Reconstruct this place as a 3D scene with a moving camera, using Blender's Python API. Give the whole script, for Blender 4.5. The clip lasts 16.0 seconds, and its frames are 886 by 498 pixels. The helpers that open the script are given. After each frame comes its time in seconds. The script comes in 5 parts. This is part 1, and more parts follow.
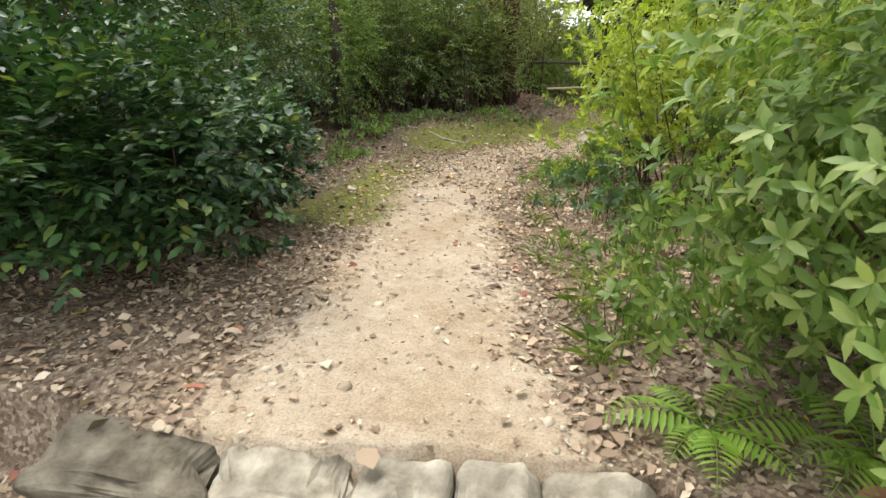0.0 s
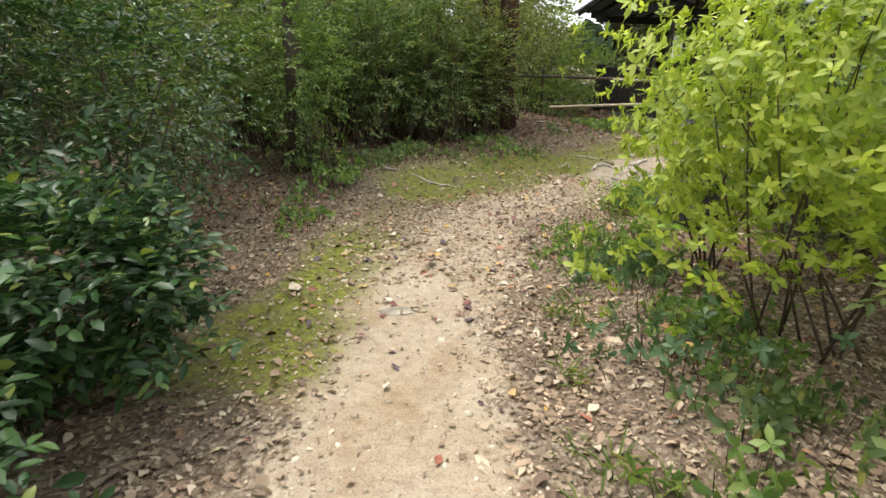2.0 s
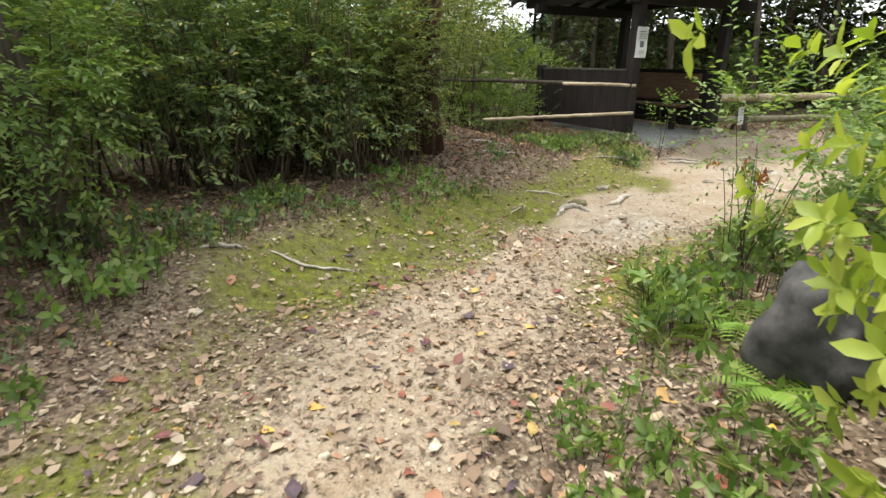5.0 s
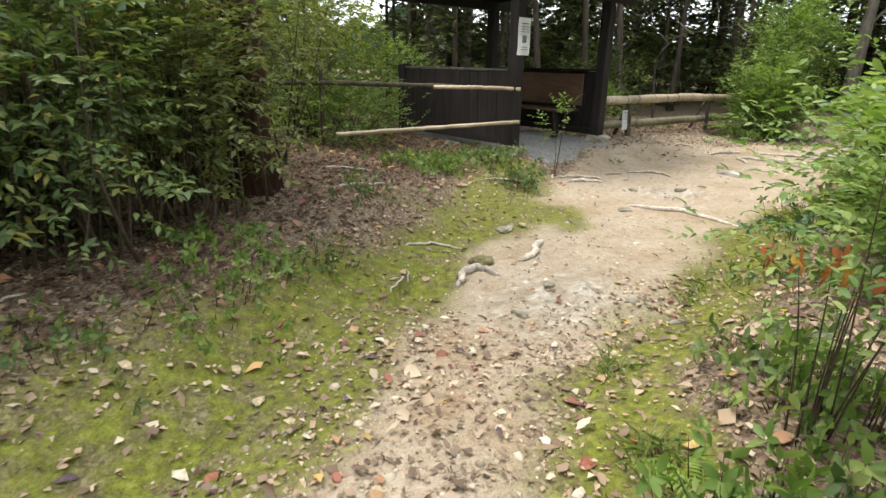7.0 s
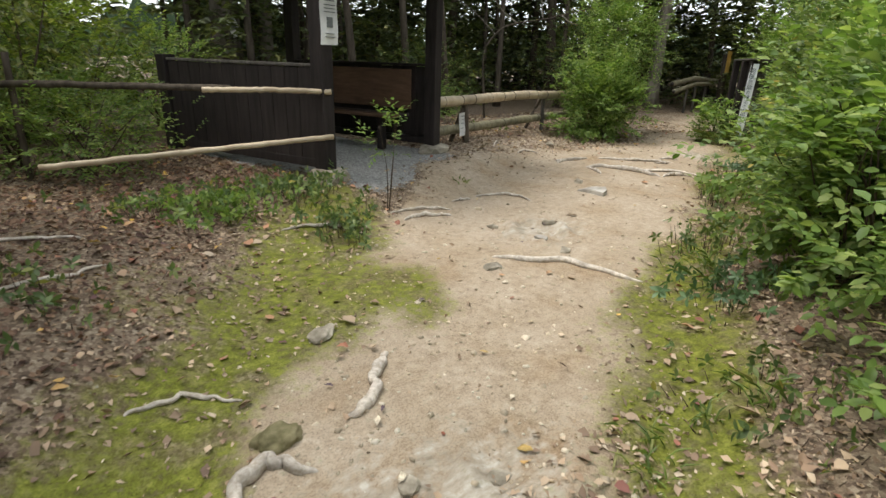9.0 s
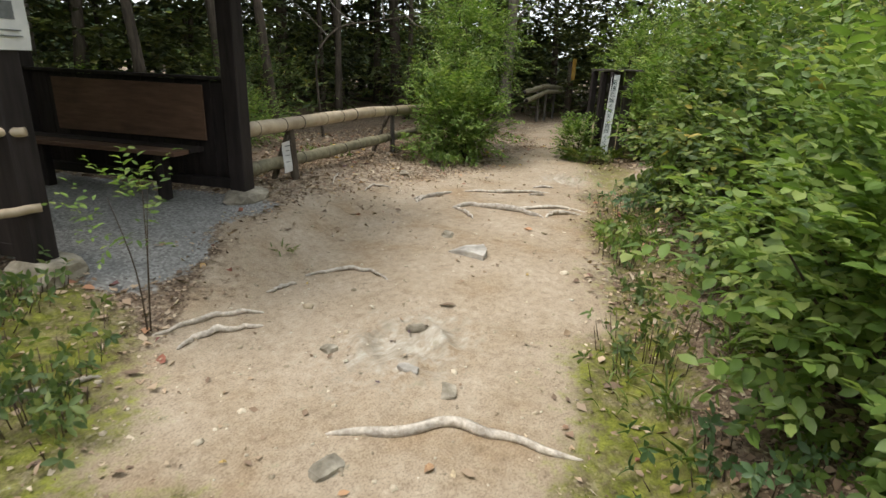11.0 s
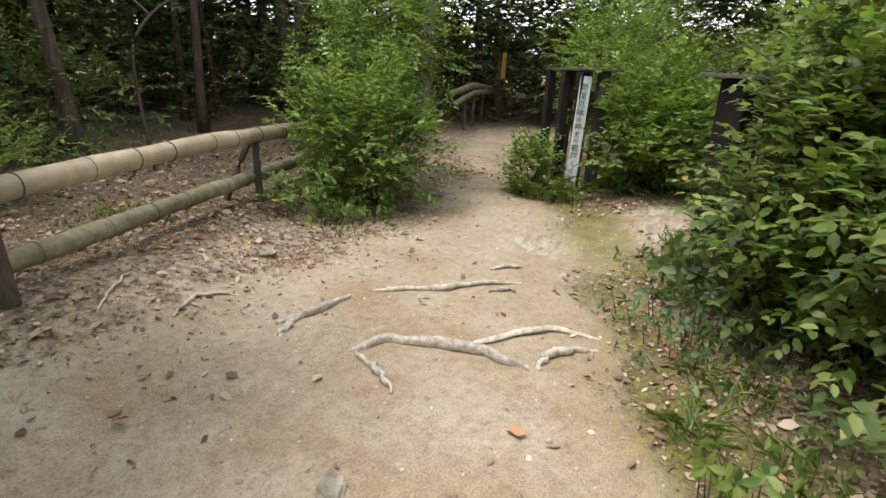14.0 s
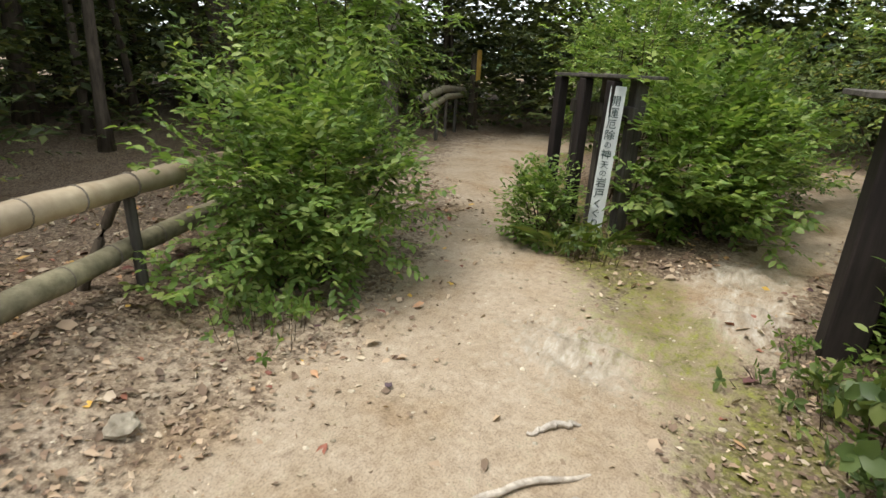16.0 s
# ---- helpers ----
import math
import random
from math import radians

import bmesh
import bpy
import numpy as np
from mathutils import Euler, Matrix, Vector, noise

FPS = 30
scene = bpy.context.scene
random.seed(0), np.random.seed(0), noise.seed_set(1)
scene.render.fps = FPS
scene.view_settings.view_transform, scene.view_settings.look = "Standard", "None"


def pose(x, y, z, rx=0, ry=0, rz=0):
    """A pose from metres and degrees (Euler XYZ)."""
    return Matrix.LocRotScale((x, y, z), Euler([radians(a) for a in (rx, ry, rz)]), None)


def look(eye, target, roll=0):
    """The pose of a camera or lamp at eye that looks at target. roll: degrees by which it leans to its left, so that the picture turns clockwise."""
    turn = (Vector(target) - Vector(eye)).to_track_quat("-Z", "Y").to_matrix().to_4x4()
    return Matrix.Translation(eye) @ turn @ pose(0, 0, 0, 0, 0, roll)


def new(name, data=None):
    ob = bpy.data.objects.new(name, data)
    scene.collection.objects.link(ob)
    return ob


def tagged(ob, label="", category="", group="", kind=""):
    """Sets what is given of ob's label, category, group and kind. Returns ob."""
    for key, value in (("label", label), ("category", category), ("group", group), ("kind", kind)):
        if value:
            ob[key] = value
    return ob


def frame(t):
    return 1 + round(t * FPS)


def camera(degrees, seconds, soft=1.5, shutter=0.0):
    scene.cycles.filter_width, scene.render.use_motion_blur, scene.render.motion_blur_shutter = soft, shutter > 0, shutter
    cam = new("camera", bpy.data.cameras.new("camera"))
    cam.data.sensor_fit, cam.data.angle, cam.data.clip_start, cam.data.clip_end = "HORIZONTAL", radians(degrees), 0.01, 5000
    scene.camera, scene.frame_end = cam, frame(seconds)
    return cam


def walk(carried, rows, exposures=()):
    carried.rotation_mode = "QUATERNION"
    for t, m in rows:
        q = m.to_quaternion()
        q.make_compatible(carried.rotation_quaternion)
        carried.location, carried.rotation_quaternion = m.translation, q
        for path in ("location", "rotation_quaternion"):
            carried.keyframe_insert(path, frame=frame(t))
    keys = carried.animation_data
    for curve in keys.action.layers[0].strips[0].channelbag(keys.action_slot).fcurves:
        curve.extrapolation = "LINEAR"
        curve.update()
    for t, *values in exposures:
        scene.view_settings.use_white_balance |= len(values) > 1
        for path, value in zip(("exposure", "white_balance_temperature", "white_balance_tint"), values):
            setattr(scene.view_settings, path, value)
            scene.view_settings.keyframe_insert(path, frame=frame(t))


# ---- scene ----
cam = camera(78.2, 16.0, 1.5, 0.15)
PATH = [
    (0.00, pose(0.437, -5.271, 1.343, 70.47, -0.94, 9.74)),
    (0.50, pose(0.402, -4.843, 1.352, 70.38, -0.92, 9.20)),
    (1.00, pose(0.371, -4.305, 1.472, 70.08, -0.76, 9.04)),
    (1.50, pose(0.254, -3.837, 1.516, 70.38, -0.89, 8.98)),
    (2.00, pose(0.198, -3.436, 1.635, 70.48, -0.83, 8.85)),
    (2.50, pose(0.195, -2.917, 1.652, 70.29, -0.74, 8.50)),
    (3.00, pose(0.182, -2.585, 1.701, 69.92, -0.76, 7.55)),
    (5.50, pose(0.011, 0.231, 1.472, 71.30, -0.70, -1.00)),
    (6.00, pose(-0.011, 0.781, 1.461, 71.20, -0.80, -3.30)),
    (6.50, pose(0.055, 1.243, 1.472, 71.20, -0.90, -8.20)),
    (7.00, pose(0.198, 1.716, 1.538, 71.00, -0.90, -13.90)),
    (7.50, pose(0.297, 2.211, 1.494, 70.80, -1.20, -18.40)),
    (8.00, pose(0.473, 2.673, 1.494, 70.60, -1.40, -23.60)),
    (8.50, pose(0.759, 3.146, 1.549, 70.50, -1.40, -28.50)),
    (9.00, pose(1.045, 3.630, 1.571, 70.40, -1.60, -32.00)),
    (9.50, pose(1.364, 4.026, 1.571, 70.70, -1.60, -37.10)),
    (10.00, pose(1.661, 4.411, 1.615, 70.90, -1.80, -41.30)),
    (12.50, pose(3.575, 6.061, 1.681, 71.00, -2.50, -52.60)),
    (13.00, pose(3.993, 6.413, 1.692, 70.90, -2.40, -53.70)),
    (13.50, pose(4.433, 6.787, 1.692, 70.90, -2.50, -54.70)),
    (14.00, pose(4.796, 7.084, 1.692, 70.80, -2.60, -56.00)),
    (14.50, pose(5.181, 7.436, 1.736, 70.90, -2.70, -56.60)),
    (15.00, pose(5.533, 7.810, 1.725, 70.80, -2.90, -56.90)),
    (15.50, pose(5.907, 8.063, 1.714, 70.80, -2.90, -58.50)),
    (16.00, pose(6.347, 8.327, 1.736, 70.60, -2.90, -60.10)),
]
walk(cam, PATH, [(0.0, 1.3), (1.5, 1.26), (2.5, 1.28), (5.0, 1.4), (7.5, 1.36), (9.0, 0.96), (10.0, 0.86), (12.5, 1.05), (16.0, 1.08)])

# ---- world, sun, exposure ----
world = bpy.data.worlds.new("overcast_sky")
scene.world = world
world.use_nodes = True
wn = world.node_tree.nodes
sky = wn.new("ShaderNodeTexSky")
sky.sky_type = "NISHITA"
sky.sun_disc = False
sky.sun_elevation = radians(66)
sky.sun_rotation = radians(302)
sky.air_density, sky.dust_density, sky.ozone_density = 1.0, 5.0, 1.0
wmix = wn.new("ShaderNodeMixRGB")
wmix.inputs[0].default_value = 0.75
wmix.inputs[2].default_value = (7.5, 7.9, 8.2, 1)
world.node_tree.links.new(sky.outputs[0], wmix.inputs[1])
world.node_tree.links.new(wmix.outputs[0], wn["Background"].inputs[0])
wn["Background"].inputs[1].default_value = 0.13

sun = new("sun", bpy.data.lights.new("sun", "SUN"))
sun.data.energy, sun.data.angle, sun.data.color = 1.5, radians(25), (1.0, 0.96, 0.9)
sun.matrix_world = look((-11, 7, 30), (0, 0, 0))

rng = np.random.default_rng(7)


# ---- materials ----
def mat(name, rough=0.8, spec=0.3):
    m = bpy.data.materials.new(name)
    m.use_nodes = True
    b = m.node_tree.nodes["Principled BSDF"]
    b.inputs["Roughness"].default_value = rough
    b.inputs["Specular IOR Level"].default_value = spec
    return m, m.node_tree.nodes, m.node_tree.links, b


def ramp(nodes, stops):
    r = nodes.new("ShaderNodeValToRGB")
    while len(r.color_ramp.elements) < len(stops):
        r.color_ramp.elements.new(0.5)
    for e, (p, c) in zip(r.color_ramp.elements, stops):
        e.position, e.color = p, (*c, 1)
    return r


def noise_tex(nodes, links, scale, detail=4, coord=None, rough=0.55):
    n = nodes.new("ShaderNodeTexNoise")
    n.inputs["Scale"].default_value, n.inputs["Detail"].default_value, n.inputs["Roughness"].default_value = scale, detail, rough
    if coord is not None:
        links.new(coord, n.inputs["Vector"])
    return n


def mixc(nodes, links, kind, fac, a, b):
    n = nodes.new("ShaderNodeMixRGB")
    n.blend_type = kind
    for socket, v in zip(n.inputs, (fac, a, b)):
        if isinstance(v, (int, float)):
            socket.default_value = v
        elif isinstance(v, tuple):
            socket.default_value = (*v, 1)
        else:
            links.new(v, socket)
    return n.outputs[0]


def leaf_material(name, stops, through_light=0.35, rough=0.45, spec=0.4):
    """Thin leaf: colour differs from leaf to leaf, some light passes through."""
    m, n, l, b = mat(name, rough, spec)
    geo = n.new("ShaderNodeNewGeometry")
    r = ramp(n, stops)
    l.new(geo.outputs["Random Per Island"], r.inputs[0])
    pos = n.new("ShaderNodeTexCoord")
    big = noise_tex(n, l, 2.2, 3, pos.outputs["Object"])
    tint = ramp(n, [(0.3, (0.7, 0.72, 0.7)), (0.7, (1.25, 1.2, 1.1))])
    l.new(big.outputs[0], tint.inputs[0])
    c = mixc(n, l, "MULTIPLY", 1.0, r.outputs[0], tint.outputs[0])
    l.new(c, b.inputs["Base Color"])
    tr = n.new("ShaderNodeBsdfTranslucent")
    c2 = mixc(n, l, "MULTIPLY", 1.0, c, (1.15, 1.25, 0.65))
    l.new(c2, tr.inputs[0])
    mix = n.new("ShaderNodeMixShader")
    mix.inputs[0].default_value = through_light
    l.new(b.outputs[0], mix.inputs[1])
    l.new(tr.outputs[0], mix.inputs[2])
    l.new(mix.outputs[0], n["Material Output"].inputs[0])
    return m


def grained(name, dark, light, scale=(3, 3, 30), rough=0.8, spec=0.25, bump=0.3, blotch=1.5):
    """Wood, bark and stone: stretched grain, blotches, relief."""
    m, n, l, b = mat(name, rough, spec)
    co = n.new("ShaderNodeTexCoord")
    mp = n.new("ShaderNodeMapping")
    mp.inputs["Scale"].default_value = scale
    l.new(co.outputs["Object"], mp.inputs[0])
    g = noise_tex(n, l, 1.0, 8, mp.outputs[0], 0.65)
    r = ramp(n, [(0.3, dark), (0.7, light)])
    l.new(g.outputs[0], r.inputs[0])
    s = noise_tex(n, l, blotch, 4, co.outputs["Object"])
    t = ramp(n, [(0.35, (0.65, 0.65, 0.65)), (0.65, (1.15, 1.15, 1.15))])
    l.new(s.outputs[0], t.inputs[0])
    c = mixc(n, l, "MULTIPLY", 0.8, r.outputs[0], t.outputs[0])
    oi = n.new("ShaderNodeObjectInfo")
    v = ramp(n, [(0.0, (0.8, 0.8, 0.8)), (1.0, (1.15, 1.13, 1.1))])
    l.new(oi.outputs["Random"], v.inputs[0])
    l.new(mixc(n, l, "MULTIPLY", 0.7, c, v.outputs[0]), b.inputs["Base Color"])
    bp = n.new("ShaderNodeBump")
    bp.inputs["Strength"].default_value, bp.inputs["Distance"].default_value = bump, 0.01
    l.new(g.outputs[0], bp.inputs["Height"])
    l.new(bp.outputs[0], b.inputs["Normal"])
    return m


def ground_material():
    m, n, l, b = mat("forest_ground", 0.95, 0.15)
    co = n.new("ShaderNodeTexCoord")
    at = n.new("ShaderNodeAttribute")
    at.attribute_name = "zones"
    sep = n.new("ShaderNodeSeparateColor")
    l.new(at.outputs["Color"], sep.inputs[0])
    P = co.outputs["Object"]
    fine, mid, big = noise_tex(n, l, 95, 5, P, 0.7), noise_tex(n, l, 17, 6, P, 0.65), noise_tex(n, l, 1.7, 5, P)
    vor = n.new("ShaderNodeTexVoronoi")
    vor.inputs["Scale"].default_value = 55
    l.new(P, vor.inputs["Vector"])
    # trodden clay and sand, with grit
    clay = ramp(n, [(0.28, (0.26, 0.205, 0.146)), (0.5, (0.335, 0.272, 0.199)), (0.72, (0.40, 0.337, 0.256))])
    l.new(mid.outputs[0], clay.inputs[0])
    tone = ramp(n, [(0.32, (0.86, 0.77, 0.66)), (0.45, (0.97, 0.94, 0.89)), (0.62, (1.1, 1.1, 1.1))])
    l.new(big.outputs[0], tone.inputs[0])
    c_path = mixc(n, l, "MULTIPLY", 1.0, clay.outputs[0], tone.outputs[0])
    grit = ramp(n, [(0.36, (0.62, 0.6, 0.58)), (0.5, (1, 1, 1)), (0.66, (1.22, 1.22, 1.22))])
    l.new(fine.outputs[0], grit.inputs[0])
    c_path = mixc(n, l, "MULTIPLY", 0.8, c_path, grit.outputs[0])
    # litter: broken brown leaf bits
    lit = ramp(n, [(0.0, (0.045, 0.033, 0.024)), (0.35, (0.125, 0.09, 0.064)), (0.7, (0.20, 0.155, 0.11)), (1.0, (0.33, 0.275, 0.205))])
    l.new(vor.outputs["Color"], lit.inputs[0])
    c_lit = mixc(n, l, "MULTIPLY", 0.8, lit.outputs[0], grit.outputs[0])
    c_lit = mixc(n, l, "MULTIPLY", 0.7, c_lit, tone.outputs[0])
    # moss
    mos = ramp(n, [(0.3, (0.062, 0.066, 0.014)), (0.5, (0.132, 0.143, 0.023)), (0.72, (0.235, 0.245, 0.048))])
    l.new(mid.outputs[0], mos.inputs[0])
    c_moss = mixc(n, l, "MULTIPLY", 0.9, mos.outputs[0], grit.outputs[0])
    patch = noise_tex(n, l, 5.5, 5, P, 0.6)
    thin = ramp(n, [(0.46, (0, 0, 0)), (0.66, (0.65, 0.65, 0.65))])
    l.new(patch.outputs[0], thin.inputs[0])
    c_moss = mixc(n, l, "MIX", thin.outputs[0], c_moss, c_lit)
    # grey gravel
    grv = ramp(n, [(0.0, (0.13, 0.125, 0.115)), (0.5, (0.225, 0.22, 0.205)), (1.0, (0.36, 0.355, 0.335))])
    l.new(vor.outputs["Color"], grv.inputs[0])

    def edge(channel, low, high):
        add = n.new("ShaderNodeMath")
        add.operation = "MULTIPLY_ADD"
        l.new(mid.outputs[0], add.inputs[0])
        add.inputs[1].default_value = 1.7
        l.new(channel, add.inputs[2])
        add2 = n.new("ShaderNodeMath")
        add2.operation = "MULTIPLY_ADD"
        l.new(patch.outputs[0], add2.inputs[0])
        add2.inputs[1].default_value = 1.0
        l.new(add.outputs[0], add2.inputs[2])
        e = n.new("ShaderNodeMapRange")
        l.new(add2.outputs[0], e.inputs[0])
        e.inputs[1].default_value, e.inputs[2].default_value = low + 1.35, high + 1.35
        return e.outputs[0]

    # pale broken bedrock where rain has washed the clay away
    tilt = n.new("ShaderNodeMapping")
    tilt.inputs["Rotation"].default_value = (0, 0, 0.9)
    tilt.inputs["Scale"].default_value = (5, 17, 8)
    l.new(P, tilt.inputs[0])
    streak = noise_tex(n, l, 1.0, 6, tilt.outputs[0], 0.7)
    rock = ramp(n, [(0.3, (0.19, 0.155, 0.11)), (0.48, (0.33, 0.285, 0.22)), (0.7, (0.52, 0.48, 0.41))])
    l.new(streak.outputs[0], rock.inputs[0])
    c_path = mixc(n, l, "MIX", edge(at.outputs["Alpha"], 0.3, 0.75), c_path, rock.outputs[0])
    c = mixc(n, l, "MIX", edge(sep.outputs[0], 0.3, 0.7), c_lit, c_path)
    c = mixc(n, l, "MIX", edge(sep.outputs[1], 0.24, 0.86), c, c_moss)
    c = mixc(n, l, "MIX", edge(sep.outputs[2], 0.4, 0.6), c, grv.outputs[0])
    l.new(c, b.inputs["Base Color"])
    hsum = mixc(n, l, "MIX", 0.4, mid.outputs[0], fine.outputs[0])
    bp = n.new("ShaderNodeBump")
    bp.inputs["Strength"].default_value, bp.inputs["Distance"].default_value = 0.55, 0.02
    l.new(hsum, bp.inputs["Height"])
    l.new(bp.outputs[0], b.inputs["Normal"])
    return m


M_GROUND = ground_material()
M_DARKWOOD = grained("dark_stained_wood", (0.012, 0.0095, 0.009), (0.036, 0.028, 0.026), (20, 20, 2), 0.7)
M_BROWNWOOD = grained("brown_stained_panel", (0.075, 0.042, 0.027), (0.14, 0.082, 0.052), (3, 3, 20), 0.7)
M_GREYWOOD = grained("weathered_grey_wood", (0.05, 0.045, 0.04), (0.17, 0.155, 0.135), (25, 25, 2.5), 0.85)
M_LOG = grained("peeled_log", (0.34, 0.26, 0.165), (0.53, 0.44, 0.31), (7, 7, 7), 0.5, 0.45, 0.12)
M_LOGOLD = grained("greyed_mossy_log", (0.13, 0.12, 0.075), (0.30, 0.27, 0.18), (14, 14, 14), 0.7, 0.3, 0.25)
M_BARK = grained("bark", (0.045, 0.036, 0.028), (0.14, 0.115, 0.088), (18, 18, 3), 0.95, 0.1, 0.8)
M_BARKRED = grained("reddish_bark", (0.03, 0.016, 0.011), (0.10, 0.055, 0.04), (22, 22, 2.0), 0.95, 0.1, 0.8)
M_BARKGREY = grained("pale_bark", (0.11, 0.095, 0.075), (0.26, 0.23, 0.19), (10, 10, 3), 0.95, 0.1, 0.6)
M_TWIG = grained("twig", (0.045, 0.032, 0.022), (0.12, 0.09, 0.06), (30, 30, 30), 0.9)
M_ROOT = grained("barkless_root", (0.33, 0.28, 0.22), (0.68, 0.62, 0.54), (34, 34, 34), 0.85, 0.2, 0.8, 9)
M_STONE = grained("pale_stone", (0.17, 0.145, 0.105), (0.44, 0.40, 0.32), (9, 9, 9), 0.95, 0.15, 0.9, 4)
M_BROWNSTONE = grained("shade_darkened_brown_stone", (0.075, 0.06, 0.042), (0.25, 0.22, 0.165), (9, 9, 9), 0.95, 0.1, 0.9, 4)
M_PALESTONE = grained("white_quartz_stone", (0.27, 0.245, 0.21), (0.5, 0.475, 0.43), (9, 9, 9), 0.9, 0.2, 0.6, 4)
M_DARKSTONE = grained("dark_stone", (0.035, 0.035, 0.035), (0.12, 0.115, 0.11), (9, 9, 9), 0.9, 0.2, 0.6, 4)
M_MOSSROCK = grained("mossy_stone", (0.12, 0.11, 0.05), (0.30, 0.26, 0.15), (14, 14, 14), 0.95, 0.1, 0.6, 5)
M_HILL = grained("wooded_slope", (0.012, 0.02, 0.012), (0.05, 0.075, 0.04), (0.6, 0.6, 0.6), 1.0, 0.0, 0.0, 0.2)
M_ROOFING = grained("grey_roofing", (0.13, 0.15, 0.17), (0.24, 0.27, 0.3), (12, 12, 12), 0.6)
M_PAPER = grained("laminated_paper", (0.60, 0.61, 0.60), (0.72, 0.72, 0.70), (6, 6, 6), 0.35, 0.5, 0.03)
M_PRINT = grained("grey_print", (0.12, 0.13, 0.13), (0.2, 0.21, 0.21), (30, 30, 30), 0.5)
M_WHITEBOARD = grained("white_painted_board", (0.52, 0.56, 0.57), (0.68, 0.71, 0.71), (8, 8, 2), 0.55, 0.4, 0.08)
M_INK = grained("dark_green_ink", (0.012, 0.035, 0.035), (0.02, 0.05, 0.05), (30, 30, 30), 0.6)
M_YELLOW = grained("yellow_plate", (0.42, 0.25, 0.05), (0.55, 0.36, 0.09), (8, 8, 8), 0.6)

M_LEAF_DARK = leaf_material("glossy_dark_leaf", [(0.0, (0.016, 0.04, 0.013)), (0.6, (0.036, 0.085, 0.027)), (0.9, (0.08, 0.15, 0.05)), (1.0, (0.2, 0.24, 0.05))], 0.22, 0.38, 0.28)
M_LEAF_MID = leaf_material("green_leaf", [(0.0, (0.07, 0.115, 0.042)), (0.6, (0.14, 0.20, 0.072)), (0.93, (0.25, 0.29, 0.10)), (1.0, (0.40, 0.32, 0.08))], 0.38)
M_LEAF_FRESH = leaf_material("fresh_leaf", [(0.0, (0.09, 0.155, 0.035)), (0.5, (0.165, 0.26, 0.062)), (1.0, (0.31, 0.375, 0.13))], 0.42, 0.48, 0.4)
# Paler leaf colours carry the sunlit look of the shrub beyond the fence.
M_LEAF_BRIGHT = leaf_material("sunlit_leaf", [(0.0, (0.14, 0.20, 0.04)), (0.5, (0.25, 0.33, 0.065)), (1.0, (0.38, 0.42, 0.11))], 0.5, 0.5, 0.25)
M_LEAF_LIME = leaf_material("lime_leaf", [(0.0, (0.20, 0.28, 0.035)), (0.5, (0.34, 0.42, 0.06)), (1.0, (0.48, 0.52, 0.11))], 0.42)
M_LEAF_OLIVE = leaf_material("olive_leaf", [(0.0, (0.07, 0.095, 0.035)), (0.6, (0.16, 0.19, 0.06)), (1.0, (0.30, 0.29, 0.10))], 0.42)
M_LEAF_FAR = leaf_material("woodland_leaf", [(0.0, (0.05, 0.066, 0.03)), (0.6, (0.11, 0.138, 0.058)), (0.9, (0.18, 0.205, 0.08)), (1.0, (0.26, 0.25, 0.1))], 0.38)
M_LEAF_BLUE = leaf_material("bluish_leaf", [(0.0, (0.06, 0.115, 0.05)), (1.0, (0.13, 0.215, 0.10))], 0.3)
M_LEAF_RED = leaf_material("reddening_leaf", [(0.0, (0.35, 0.07, 0.03)), (0.5, (0.42, 0.16, 0.05)), (1.0, (0.4, 0.3, 0.05))], 0.35)
M_GRASS = leaf_material("grass_blade", [(0.0, (0.09, 0.14, 0.03)), (0.7, (0.17, 0.24, 0.05)), (1.0, (0.32, 0.30, 0.12))], 0.35)
M_FERN = leaf_material("fern_frond", [(0.0, (0.18, 0.32, 0.04)), (1.0, (0.3, 0.45, 0.08))], 0.45)
M_FALLEN = leaf_material("fallen_leaf", [(0.0, (0.15, 0.105, 0.082)), (0.3, (0.26, 0.185, 0.135)), (0.6, (0.37, 0.275, 0.2)), (0.88, (0.47, 0.37, 0.28)), (1.0, (0.58, 0.50, 0.40))], 0.1, 0.8, 0.2)
# Redder and darker than M_FALLEN; laid where under_thicket is high.
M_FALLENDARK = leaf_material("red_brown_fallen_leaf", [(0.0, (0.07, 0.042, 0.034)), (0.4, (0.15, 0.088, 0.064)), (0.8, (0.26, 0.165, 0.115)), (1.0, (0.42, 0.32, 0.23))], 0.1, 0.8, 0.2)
M_FALLENRED = leaf_material("reddish_fallen_leaf", [(0.0, (0.10, 0.06, 0.075)), (0.35, (0.30, 0.12, 0.085)), (0.75, (0.46, 0.28, 0.17)), (1.0, (0.65, 0.42, 0.08))], 0.1, 0.7, 0.25)
M_LEAFSET = [grained("single_dead_leaf", tuple(0.75 * q for q in c), tuple(1.2 * q for q in c), (60, 60, 60), 0.7, 0.25, 0.3, 30)
             for c in ((0.30, 0.11, 0.07), (0.36, 0.22, 0.12), (0.10, 0.07, 0.08), (0.48, 0.38, 0.24), (0.26, 0.16, 0.10), (0.42, 0.29, 0.10), (0.40, 0.27, 0.17), (0.20, 0.08, 0.07), (0.55, 0.48, 0.36))]
M_PEBBLE = leaf_material("pebble", [(0.0, (0.28, 0.23, 0.17)), (0.6, (0.42, 0.355, 0.27)), (1.0, (0.6, 0.54, 0.45))], 0.0, 0.9, 0.2)


